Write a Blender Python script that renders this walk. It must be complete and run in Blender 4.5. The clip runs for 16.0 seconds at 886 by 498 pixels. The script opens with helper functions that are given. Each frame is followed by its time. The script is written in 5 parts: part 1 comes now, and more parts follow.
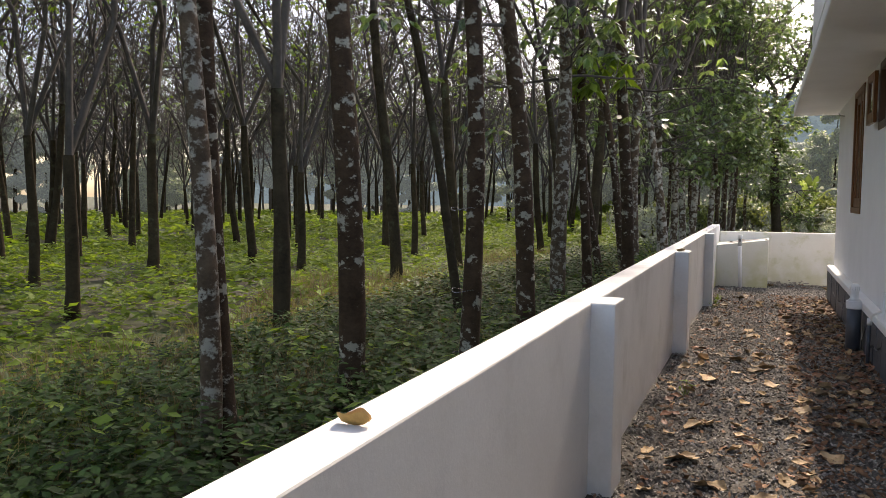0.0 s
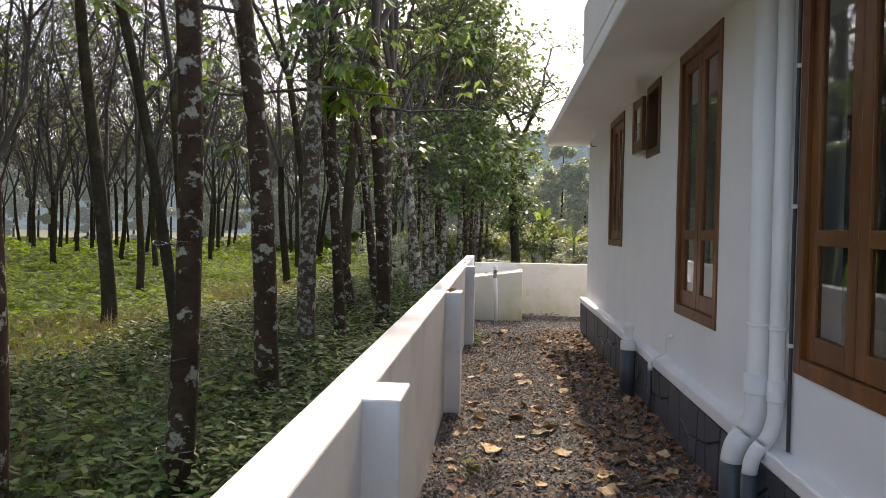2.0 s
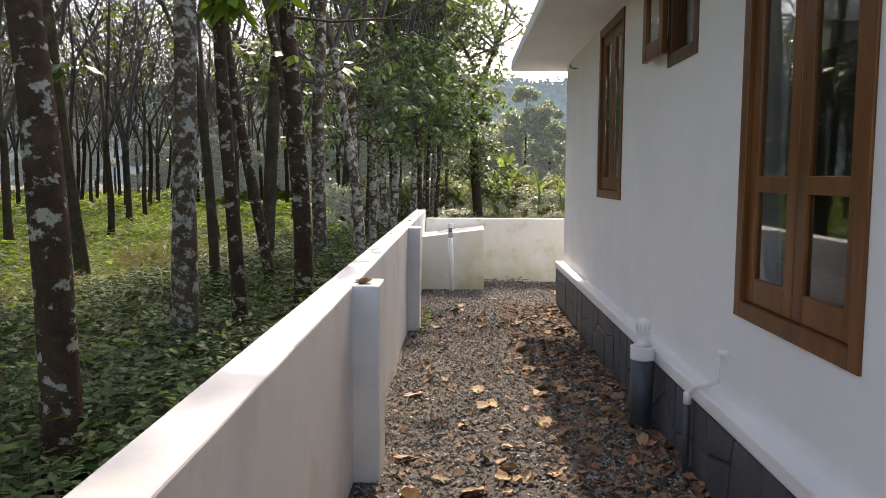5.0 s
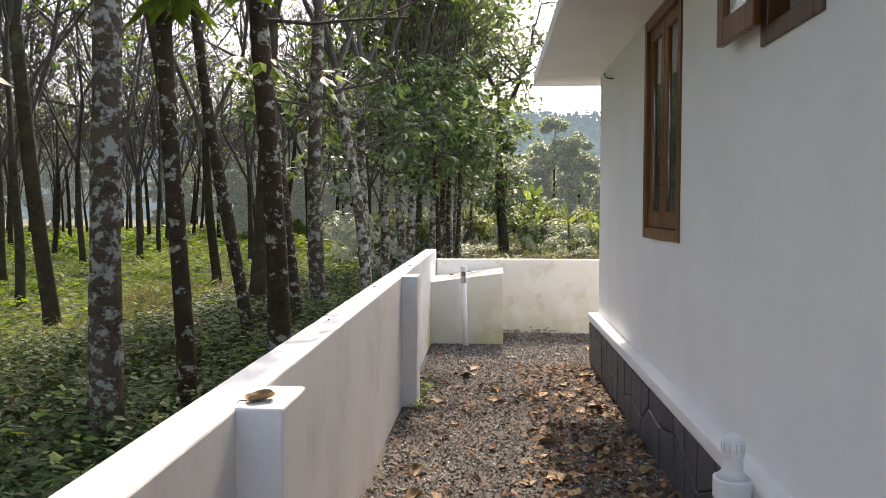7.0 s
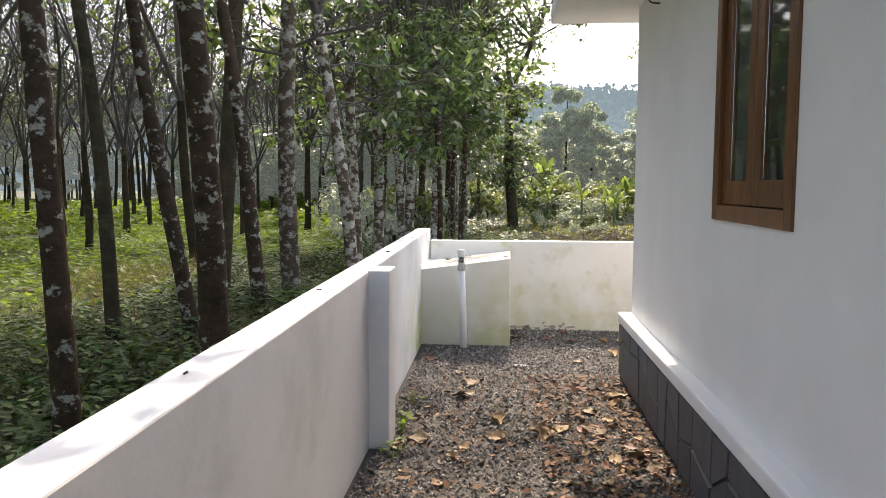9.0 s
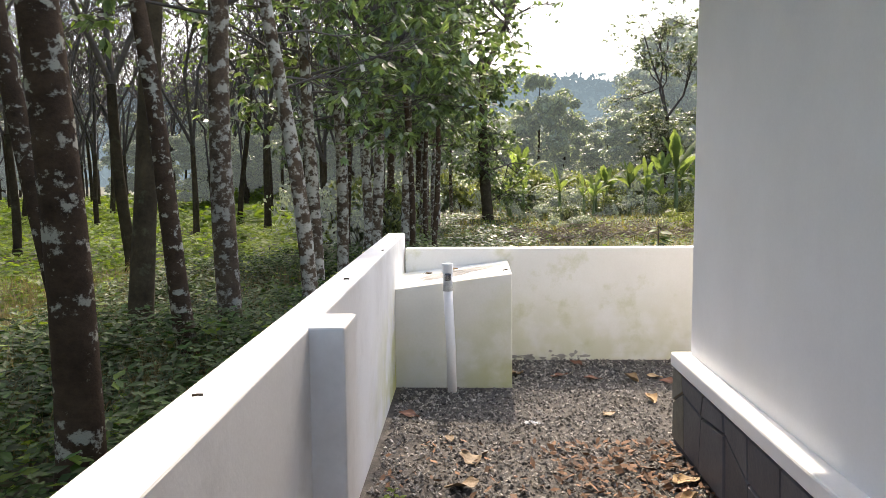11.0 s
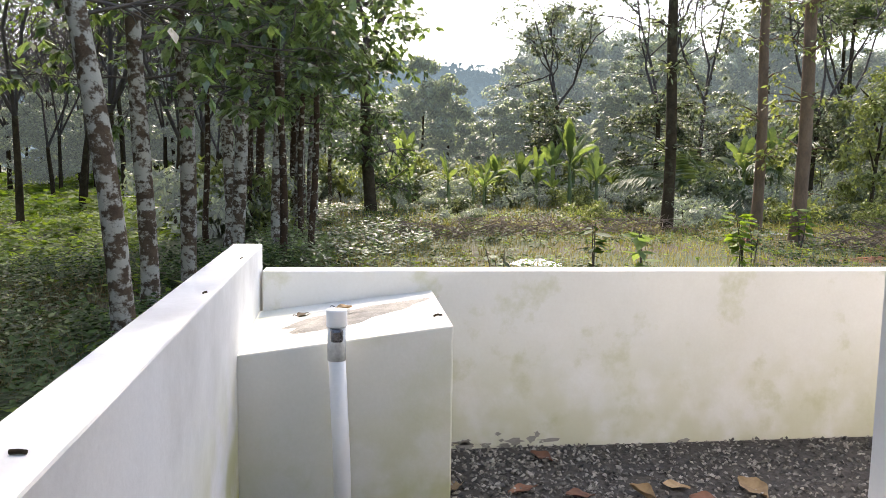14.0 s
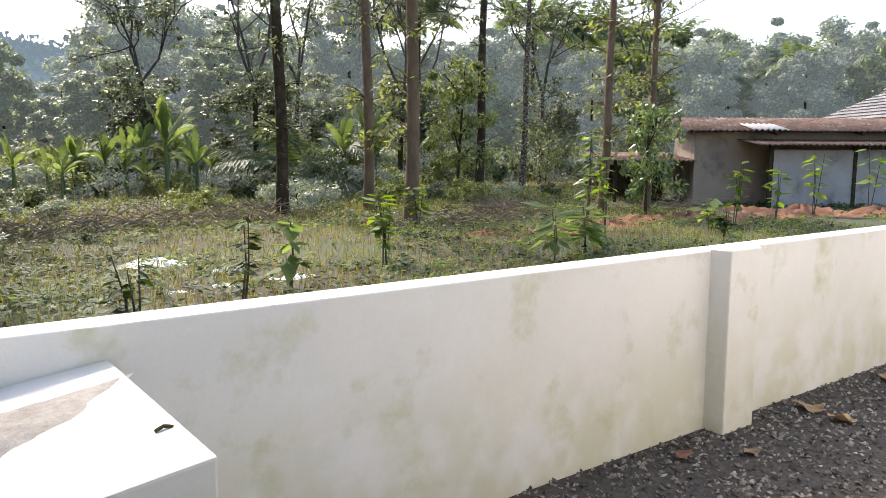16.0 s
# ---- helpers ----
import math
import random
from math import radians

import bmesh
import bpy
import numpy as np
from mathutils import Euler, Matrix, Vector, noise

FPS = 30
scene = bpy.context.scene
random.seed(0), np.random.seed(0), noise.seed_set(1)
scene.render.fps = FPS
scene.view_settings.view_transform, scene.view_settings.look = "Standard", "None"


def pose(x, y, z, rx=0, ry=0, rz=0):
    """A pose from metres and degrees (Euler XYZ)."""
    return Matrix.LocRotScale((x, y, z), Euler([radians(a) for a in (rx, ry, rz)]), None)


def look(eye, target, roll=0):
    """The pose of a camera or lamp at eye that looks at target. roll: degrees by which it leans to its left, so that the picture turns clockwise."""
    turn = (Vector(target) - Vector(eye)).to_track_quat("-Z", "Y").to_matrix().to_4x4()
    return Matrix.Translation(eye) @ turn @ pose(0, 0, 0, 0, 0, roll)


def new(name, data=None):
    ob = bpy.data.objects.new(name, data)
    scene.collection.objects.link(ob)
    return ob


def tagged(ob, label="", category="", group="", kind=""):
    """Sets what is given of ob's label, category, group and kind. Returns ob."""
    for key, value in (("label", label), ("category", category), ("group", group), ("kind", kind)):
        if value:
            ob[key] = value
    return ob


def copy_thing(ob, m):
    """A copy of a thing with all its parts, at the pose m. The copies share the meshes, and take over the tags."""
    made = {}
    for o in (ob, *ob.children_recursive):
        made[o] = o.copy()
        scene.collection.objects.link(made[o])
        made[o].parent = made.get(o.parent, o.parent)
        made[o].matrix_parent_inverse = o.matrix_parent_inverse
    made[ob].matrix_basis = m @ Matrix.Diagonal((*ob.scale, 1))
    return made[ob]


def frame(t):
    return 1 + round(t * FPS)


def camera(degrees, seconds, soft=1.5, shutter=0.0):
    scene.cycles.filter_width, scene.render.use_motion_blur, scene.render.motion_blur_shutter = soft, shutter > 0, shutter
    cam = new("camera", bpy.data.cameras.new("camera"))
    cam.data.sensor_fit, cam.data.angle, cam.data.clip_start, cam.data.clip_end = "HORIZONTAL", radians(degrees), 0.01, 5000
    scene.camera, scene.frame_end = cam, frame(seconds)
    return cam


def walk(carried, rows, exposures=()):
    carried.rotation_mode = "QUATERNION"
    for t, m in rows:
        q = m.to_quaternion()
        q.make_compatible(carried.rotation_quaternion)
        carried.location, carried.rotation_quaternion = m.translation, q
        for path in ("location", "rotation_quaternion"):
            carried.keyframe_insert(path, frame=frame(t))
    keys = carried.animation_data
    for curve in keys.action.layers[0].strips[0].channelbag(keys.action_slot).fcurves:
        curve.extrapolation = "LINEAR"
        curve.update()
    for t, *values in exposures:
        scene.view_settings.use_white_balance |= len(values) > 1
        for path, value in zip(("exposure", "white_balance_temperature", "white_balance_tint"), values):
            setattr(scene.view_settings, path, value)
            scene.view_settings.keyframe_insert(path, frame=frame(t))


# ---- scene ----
# ---------------------------------------------------------------- camera
cam = camera(59.7, 16.0, soft=0.6)
METRES, EYE, TILT, TURN = 13.5, 1.46, -1.1, 22.65
ROWS = [
    (0.0, 0.0, 0.0, 0.0, 0.04, -2.77, -0.89),
    (0.5, -0.0024, 0.028, 0.0019, -12.39, -2.65, -1.59),
    (1.0, 0.0035, 0.0557, 0.0027, -15.63, -2.71, -0.97),
    (1.5, 0.0097, 0.0792, 0.0034, -16.59, 0.67, -0.81),
    (2.0, 0.0153, 0.1079, 0.0034, -18.54, -0.41, -1.08),
    (2.5, 0.0306, 0.1355, 0.0027, -18.87, -2.24, -0.74),
    (3.0, 0.0431, 0.1623, 0.0028, -18.98, -3.7, -0.71),
    (3.5, 0.053, 0.1915, 0.0056, -20.31, -4.14, -0.77),
    (4.0, 0.0673, 0.2196, 0.0069, -20.9, -4.03, -0.74),
    (6.5, 0.1355, 0.3612, 0.0089, -21.37, -4.57, 0.47),
    (7.0, 0.1529, 0.3851, 0.0111, -19.14, -1.74, -0.07),
    (7.5, 0.1684, 0.4161, 0.011, -18.58, -2.23, -0.43),
    (8.0, 0.1868, 0.442, 0.0107, -18.55, -2.99, -0.53),
    (10.5, 0.2319, 0.6002, 0.0135, -18.56, -4.07, 0.3),
    (11.0, 0.2431, 0.6328, 0.0149, -20.78, -4.33, 0.47),
    (11.5, 0.2517, 0.6673, 0.0146, -24.26, -4.04, 0.64),
    (12.0, 0.2629, 0.6974, 0.0131, -27.42, -4.07, 0.84),
    (12.5, 0.2744, 0.7266, 0.0136, -27.43, -4.26, -0.07),
    (13.0, 0.2846, 0.7601, 0.0137, -28.23, -4.42, -0.02),
    (13.5, 0.298, 0.7881, 0.014, -29.31, -4.77, 0.09),
    (14.0, 0.3084, 0.8124, 0.0135, -29.8, -5.14, -0.78),
    (14.5, 0.3174, 0.8407, 0.0142, -33.82, -5.01, -0.97),
    (15.0, 0.3261, 0.8687, 0.0132, -35.3, -5.0, -0.33),
    (15.5, 0.3361, 0.8976, 0.012, -41.68, -5.12, -0.46),
    (16.0, 0.3475, 0.926, 0.0124, -59.85, -6.28, 0.36),
]
LEVEL = pose(0, 0, EYE, TILT, 0, 0) @ pose(0, 0, 0, 0, 0, TURN)
walk(cam, [(t, LEVEL @ pose(METRES * x, METRES * y, METRES * z, 90 + pitch, roll, yaw)) for t, x, y, z, yaw, pitch, roll in ROWS],
     exposures=[(0.0, 1.52, 7350, 16), (2.0, 1.66, 7400, 16), (4.0, 1.75, 7350, 16), (7.0, 1.96, 7300, 15), (11.0, 2.0, 7050, 14), (13.5, 1.93, 6850, 14), (16.0, 1.73, 6650, 14)])

# ---------------------------------------------------------------- world and sun
SUN_UP, SUN_TURN = 45.0, 1.2
world = bpy.data.worlds.new("sky")
scene.world = world
world.use_nodes = True
sky = world.node_tree.nodes.new("ShaderNodeTexSky")
sky.sky_type, sky.sun_disc = "NISHITA", False
sky.sun_elevation, sky.sun_rotation = radians(SUN_UP), radians(SUN_TURN)
sky.air_density, sky.dust_density, sky.ozone_density = 1.0, 2.5, 1.0
back = world.node_tree.nodes["Background"]
back.inputs["Strength"].default_value = 0.15
world.node_tree.links.new(sky.outputs[0], back.inputs["Color"])
sun = new("sun", bpy.data.lights.new("sun", "SUN"))
sun.data.energy, sun.data.angle, sun.data.color = 1.8, radians(0.8), (1.0, 0.92, 0.8)
toward_sun = Vector((math.sin(radians(SUN_TURN)) * math.cos(radians(SUN_UP)), math.cos(radians(SUN_TURN)) * math.cos(radians(SUN_UP)), math.sin(radians(SUN_UP))))
sun.matrix_world = look((0, 0, 0), -toward_sun)


# ---------------------------------------------------------------- materials
def surface(name, low, high, scale=6.0, fine=60.0, rough=0.7, bump=0.2, metal=0.0, space="Object", stain=None, stain_scale=1.5,
            stain_cut=(0.55, 0.7), stretch=(1, 1, 1), vary=0.0, island=False, through_light=0.0, glow=None, sheen=0.5, warmth=0.6):
    """A procedural surface: two colours mixed by noise at two scales, an optional stain of its own shape, relief and gloss."""
    m = bpy.data.materials.new(name)
    m.use_nodes = True
    nt = m.node_tree
    n, link = nt.nodes, nt.links.new
    out, shader = n["Material Output"], n["Principled BSDF"]
    if space == "World":
        geo = n.new("ShaderNodeNewGeometry")
        place = geo.outputs["Position"]
    else:
        place = n.new("ShaderNodeTexCoord").outputs["Object"]
    grid = n.new("ShaderNodeMapping")
    grid.inputs["Scale"].default_value = stretch
    link(place, grid.inputs["Vector"])

    def wave(size, detail, rough_by=0.6):
        tex = n.new("ShaderNodeTexNoise")
        tex.inputs["Scale"].default_value, tex.inputs["Detail"].default_value, tex.inputs["Roughness"].default_value = size, detail, rough_by
        link(grid.outputs[0], tex.inputs["Vector"])
        return tex.outputs["Fac"]

    def span(value, a, b):
        r = n.new("ShaderNodeMapRange")
        r.inputs["From Min"].default_value, r.inputs["From Max"].default_value = a, b
        link(value, r.inputs["Value"])
        return r.outputs[0]

    def blend(fac, a, b, kind="MIX"):
        mix = n.new("ShaderNodeMix")
        mix.data_type, mix.blend_type = "RGBA", kind
        for socket, value in ((mix.inputs["Factor"], fac), (mix.inputs["A"], a), (mix.inputs["B"], b)):
            if isinstance(value, (tuple, list)):
                socket.default_value = (*value[:3], 1)
            elif isinstance(value, (int, float)):
                socket.default_value = value
            else:
                link(value, socket)
        return mix.outputs["Result"]

    coarse, grain = wave(scale, 5), wave(fine, 4)
    both = n.new("ShaderNodeMath")
    both.operation = "MULTIPLY_ADD"
    link(grain, both.inputs[0])
    both.inputs[1].default_value = 0.45
    link(coarse, both.inputs[2])
    colour = blend(span(both.outputs[0], 0.45, 0.95), low, high)
    if stain:
        colour = blend(span(wave(stain_scale, 6, 0.65), *stain_cut), colour, stain)
    if vary:
        chance = n.new("ShaderNodeNewGeometry").outputs["Random Per Island"] if island else n.new("ShaderNodeObjectInfo").outputs["Random"]
        tone = n.new("ShaderNodeHueSaturation")
        link(span(chance, 0, 1), tone.inputs["Value"])
        tone.inputs["Value"].links[0].from_node.inputs["To Min"].default_value = 1 - vary
        tone.inputs["Value"].links[0].from_node.inputs["To Max"].default_value = 1 + vary
        link(colour, tone.inputs["Color"])
        colour = tone.outputs[0]
    link(colour, shader.inputs["Base Color"])
    shader.inputs["Metallic"].default_value = metal
    shader.inputs["Specular IOR Level"].default_value = sheen
    shade = span(grain, 0.2, 0.8)
    shade.node.inputs["To Min"].default_value, shade.node.inputs["To Max"].default_value = max(rough - 0.1, 0.02), min(rough + 0.1, 1)
    link(shade, shader.inputs["Roughness"])
    if bump:
        relief = n.new("ShaderNodeBump")
        relief.inputs["Strength"].default_value, relief.inputs["Distance"].default_value = bump, 0.01
        link(both.outputs[0], relief.inputs["Height"])
        link(relief.outputs[0], shader.inputs["Normal"])
    if through_light:
        thin, mix = n.new("ShaderNodeBsdfTranslucent"), n.new("ShaderNodeMixShader")
        warm = blend(warmth, colour, (1.0, 0.95, 0.25), "MULTIPLY")
        bright = blend(1.0, warm, (2.2, 2.2, 1.6), "MULTIPLY")
        link(bright, thin.inputs["Color"])
        mix.inputs[0].default_value = through_light
        link(shader.outputs[0], mix.inputs[1])
        link(thin.outputs[0], mix.inputs[2])
        link(mix.outputs[0], out.inputs["Surface"])
    if glow:
        shader.inputs["Emission Color"].default_value = (*glow[:3], 1)
        shader.inputs["Emission Strength"].default_value = glow[3]
    return m


def glass_sheet(name):
    m = bpy.data.materials.new(name)
    m.use_nodes = True
    shader = m.node_tree.nodes["Principled BSDF"]
    shader.inputs["Base Color"].default_value = (0.75, 0.8, 0.8, 1)
    shader.inputs["Roughness"].default_value = 0.02
    shader.inputs["Transmission Weight"].default_value = 1.0
    shader.inputs["IOR"].default_value = 1.5
    return m


def add_algae(m, axis, start, full, top, foot, colour, strength=1.0):
    """Green algae growing up from the damp foot of a wall along one stretch of it, ragged at its edge."""
    nt = m.node_tree
    n, link = nt.nodes, nt.links.new
    shader = n["Principled BSDF"]
    under = shader.inputs["Base Color"].links[0].from_socket
    place = n.new("ShaderNodeNewGeometry").outputs["Position"]
    split, rag = n.new("ShaderNodeSeparateXYZ"), n.new("ShaderNodeTexNoise")
    link(place, split.inputs[0])
    link(place, rag.inputs["Vector"])
    rag.inputs["Scale"].default_value, rag.inputs["Detail"].default_value = 4.5, 6

    def ramp(value, a, b):
        r = n.new("ShaderNodeMapRange")
        r.interpolation_type = "SMOOTHSTEP"
        r.inputs["From Min"].default_value, r.inputs["From Max"].default_value = a, b
        link(value, r.inputs["Value"])
        return r.outputs[0]

    def times(a, b):
        k = n.new("ShaderNodeMath")
        k.operation = "MULTIPLY"
        link(a, k.inputs[0])
        link(b, k.inputs[1])
        return k.outputs[0]

    along = ramp(split.outputs[axis], start, full)
    grown = times(times(along, ramp(split.outputs["Z"], top, foot)), ramp(rag.outputs["Fac"], 0.3, 0.62))
    mix = n.new("ShaderNodeMix")
    mix.data_type = "RGBA"
    scaled = n.new("ShaderNodeMath")
    scaled.operation = "MULTIPLY"
    scaled.inputs[1].default_value = strength
    link(grown, scaled.inputs[0])
    link(scaled.outputs[0], mix.inputs["Factor"])
    link(under, mix.inputs["A"])
    mix.inputs["B"].default_value = (*colour, 1)
    link(mix.outputs["Result"], shader.inputs["Base Color"])


WHITE = surface("white_wall_paint", (0.74, 0.74, 0.73), (0.82, 0.82, 0.81), 2.0, 90, 0.75, 0.06, space="World")
WALL = surface("weathered_white_paint", (0.68, 0.675, 0.655), (0.79, 0.785, 0.765), 1.3, 55, 0.85, 0.14, space="World", stain=(0.53, 0.52, 0.485), stain_scale=1.5, stain_cut=(0.5, 0.8))
ALGAE = surface("white_paint_with_algae", (0.74, 0.725, 0.67), (0.83, 0.82, 0.775), 1.7, 70, 0.85, 0.14, space="World", stain=(0.5, 0.5, 0.28), stain_scale=3.2, stain_cut=(0.56, 0.8))
BOXPAINT = surface("cream_paint_with_algae", (0.68, 0.67, 0.6), (0.78, 0.77, 0.71), 1.7, 70, 0.85, 0.14, space="World", stain=(0.55, 0.56, 0.34), stain_scale=1.6, stain_cut=(0.5, 0.85))
add_algae(WALL, "Y", 12.9, 14.9, 0.85, 0.0, (0.5, 0.5, 0.16), 0.9)
add_algae(BOXPAINT, "X", -0.75, 0.0, 0.65, -0.05, (0.45, 0.46, 0.17), 0.75)
add_algae(ALGAE, "Y", 15.0, 15.3, 0.7, -0.1, (0.56, 0.55, 0.33), 0.6)
CEMENT = surface("rough_cement", (0.2, 0.183, 0.158), (0.41, 0.385, 0.34), 14, 90, 0.9, 0.9, space="World")
SLATE = surface("dark_grey_painted_stone", (0.045, 0.05, 0.06), (0.085, 0.09, 0.105), 5, 60, 0.55, 0.4, vary=0.15)
RAWSTONE = surface("bare_greenish_stone", (0.09, 0.09, 0.075), (0.19, 0.185, 0.15), 6, 60, 0.8, 0.5)
JOINT = surface("dark_joint", (0.03, 0.03, 0.035), (0.05, 0.05, 0.055), 8, 60, 0.8, 0.2)
TEAK = surface("varnished_teak", (0.085, 0.029, 0.008), (0.21, 0.082, 0.022), 2, 11, 0.35, 0.06, stretch=(4, 4, 0.5), vary=0.1, sheen=0.3)
TEAK_DARK = surface("dark_varnished_frame", (0.05, 0.02, 0.01), (0.11, 0.045, 0.02), 3, 22, 0.4, 0.12, stretch=(6, 6, 0.6))
GLASS = glass_sheet("window_glass")
# indoor shade put into the colour: near-black, so the panes look dark
ROOM_SHADE = surface("room_shade_near_black", (0.035, 0.033, 0.03), (0.05, 0.048, 0.045), 3, 30, 0.9, 0.0)
PVC = surface("white_plastic_pipe", (0.72, 0.72, 0.71), (0.8, 0.8, 0.79), 4, 60, 0.35, 0.03, space="World")
PVC_GREY = surface("dark_grey_painted_pipe", (0.04, 0.045, 0.055), (0.07, 0.075, 0.085), 5, 70, 0.45, 0.1, space="World")
CLEAR = surface("dull_clear_collar", (0.35, 0.37, 0.37), (0.7, 0.72, 0.72), 30, 90, 0.2, 0.05)
STEEL = surface("dark_steel_band", (0.05, 0.05, 0.055), (0.25, 0.25, 0.26), 30, 90, 0.25, 0.05, metal=0.8)
GRAVELBED = surface("crushed_stone_bed", (0.025, 0.021, 0.018), (0.11, 0.096, 0.08), 30, 160, 0.95, 1.0, space="World")
STONE = surface("crushed_stone", (0.055, 0.05, 0.044), (0.33, 0.3, 0.26), 20, 90, 0.85, 0.3, vary=0.8, island=True)
DRYLEAF = surface("dry_brown_leaf", (0.18, 0.11, 0.052), (0.43, 0.3, 0.155), 9, 60, 0.7, 0.6, vary=0.5)
RUSTLEAF = surface("rust_red_leaf", (0.16, 0.06, 0.03), (0.32, 0.14, 0.07), 9, 60, 0.6, 0.5, vary=0.4)
LITTER = surface("leaf_litter", (0.06, 0.03, 0.016), (0.24, 0.125, 0.062), 9, 60, 0.85, 0.4, vary=0.5, island=True)
SOIL = surface("plantation_soil", (0.04, 0.03, 0.016), (0.09, 0.07, 0.034), 0.7, 9, 0.95, 0.8, space="World", stain=(0.05, 0.07, 0.02), stain_scale=0.35, stain_cut=(0.4, 0.6))
REDSOIL = surface("red_laterite_soil", (0.13, 0.055, 0.026), (0.28, 0.125, 0.062), 2, 20, 0.95, 0.9, space="World")
BARK = surface("mottled_bark", (0.024, 0.014, 0.008), (0.075, 0.047, 0.027), 7, 40, 0.95, 0.9, stretch=(1, 1, 1.25), stain=(0.31, 0.285, 0.22), stain_scale=9.0, stain_cut=(0.555, 0.61), vary=0.15, sheen=0.15)
BARK_PALE = surface("pale_lichen_bark", (0.04, 0.026, 0.016), (0.12, 0.084, 0.053), 6, 40, 0.95, 0.9, stretch=(1, 1, 1.2), stain=(0.31, 0.285, 0.23), stain_scale=10.0, stain_cut=(0.5, 0.58), vary=0.12, sheen=0.15)
BARK_WHITE = surface("whitish_lichen_bark", (0.04, 0.026, 0.016), (0.12, 0.084, 0.053), 6, 40, 0.95, 0.9, stretch=(1, 1, 1.2), stain=(0.37, 0.345, 0.285), stain_scale=8.0, stain_cut=(0.47, 0.55), vary=0.12, sheen=0.15)
BARK_FAR = surface("dark_mossy_bark", (0.022, 0.016, 0.009), (0.068, 0.05, 0.028), 5, 30, 0.95, 0.6, sheen=0.15, stain=(0.1, 0.1, 0.055), stain_scale=3, stain_cut=(0.55, 0.7), vary=0.2)
BARK_RED = surface("brown_timber_bark", (0.08, 0.05, 0.028), (0.2, 0.13, 0.075), 5, 35, 0.9, 0.8, stretch=(1, 1, 0.4), vary=0.1)
TWIG = surface("grey_brown_twigs", (0.045, 0.036, 0.028), (0.105, 0.086, 0.07), 4, 30, 0.9, 0.0, vary=0.15)
LEAF = surface("rubber_tree_leaf", (0.055, 0.09, 0.038), (0.125, 0.17, 0.072), 3, 30, 0.3, 0.0, sheen=0.75, vary=0.6, island=True, through_light=0.45, warmth=0.4)
LEAF_NEW = surface("fresh_green_leaf", (0.075, 0.125, 0.02), (0.145, 0.205, 0.034), 3, 30, 0.6, 0.0, sheen=0.25, vary=0.35, island=True, through_light=0.45)
LEAF_DRAB = surface("dull_yellow_green_leaf", (0.085, 0.11, 0.04), (0.17, 0.19, 0.07), 3, 30, 0.5, 0.0, sheen=0.4, vary=0.5, island=True, through_light=0.45, warmth=0.4)
# weed green darkened further to stand in for the shade of tree crowns
WEED_SHADED = surface("shade_darkened_weed_leaf", (0.017, 0.039, 0.008), (0.045, 0.083, 0.015), 0.5, 12, 0.6, 0.0, space="World", sheen=0.2, vary=0.6, island=True, through_light=0.16)
DRYGRASS = surface("dry_grass", (0.12, 0.098, 0.055), (0.24, 0.195, 0.112), 0.6, 12, 0.8, 0.0, space="World", vary=0.3, island=True, through_light=0.2)
BRUSH = surface("dry_cut_branches", (0.1, 0.075, 0.055), (0.24, 0.18, 0.13), 4, 30, 0.9, 0.2, vary=0.2)
GRASS = surface("field_grass", (0.105, 0.105, 0.036), (0.25, 0.22, 0.09), 0.5, 12, 0.7, 0.0, space="World", vary=0.45, island=True, through_light=0.3)
BANANA = surface("banana_leaf", (0.07, 0.11, 0.04), (0.15, 0.19, 0.07), 2, 20, 0.6, 0.1, sheen=0.2, vary=0.3, through_light=0.45, warmth=0.4)
PALM = surface("palm_frond", (0.07, 0.105, 0.05), (0.14, 0.18, 0.085), 2, 20, 0.45, 0.0, sheen=0.4, vary=0.2, through_light=0.3)
FOREST = surface("forest_leaf", (0.06, 0.08, 0.045), (0.13, 0.15, 0.08), 1.0, 12, 0.4, 0.0, sheen=0.5, vary=0.6, island=True, through_light=0.4, warmth=0.25)
# distance haze painted into the next two leaves: greyed colour, faint blue-grey emission
MISTY_GLOW = surface("forest_leaf_misty_glow", (0.08, 0.1, 0.075), (0.155, 0.175, 0.125), 1.0, 12, 0.55, 0.0, vary=0.6, island=True, through_light=0.35, warmth=0.15, glow=(0.27, 0.32, 0.36, 0.16))
HAZY_GLOW = surface("forest_leaf_hazy_glow", (0.08, 0.105, 0.066), (0.165, 0.19, 0.115), 1.0, 12, 0.4, 0.0, sheen=0.5, vary=0.65, island=True, through_light=0.42, warmth=0.25, glow=(0.26, 0.3, 0.32, 0.11))
YELLOWLEAF = surface("yellow_brown_leaf", (0.3, 0.16, 0.04), (0.52, 0.33, 0.1), 9, 60, 0.6, 0.5)
# the hill's blue mist is painted on as emission, over a dark green
HILL_GLOW = surface("far_hill_haze_glow", (0.02, 0.034, 0.032), (0.045, 0.06, 0.05), 0.05, 0.4, 1.0, 0.0, space="World", sheen=0.0, glow=(0.3, 0.4, 0.48, 0.2))
MUDWALL = surface("mud_plaster", (0.26, 0.2, 0.15), (0.37, 0.295, 0.23), 1.2, 25, 0.95, 0.4, space="World", stain=(0.16, 0.13, 0.11), stain_scale=0.8)
BLOCKS = surface("grey_cement_blocks", (0.27, 0.26, 0.24), (0.38, 0.37, 0.34), 1.5, 25, 0.95, 0.4, space="World", stain=(0.18, 0.17, 0.15), stain_scale=1.2)
RUSTROOF = surface("rusty_corrugated_sheet", (0.075, 0.04, 0.026), (0.2, 0.135, 0.1), 2.5, 20, 0.85, 0.3, space="World", sheen=0.15, stain=(0.26, 0.23, 0.205), stain_scale=1.8)
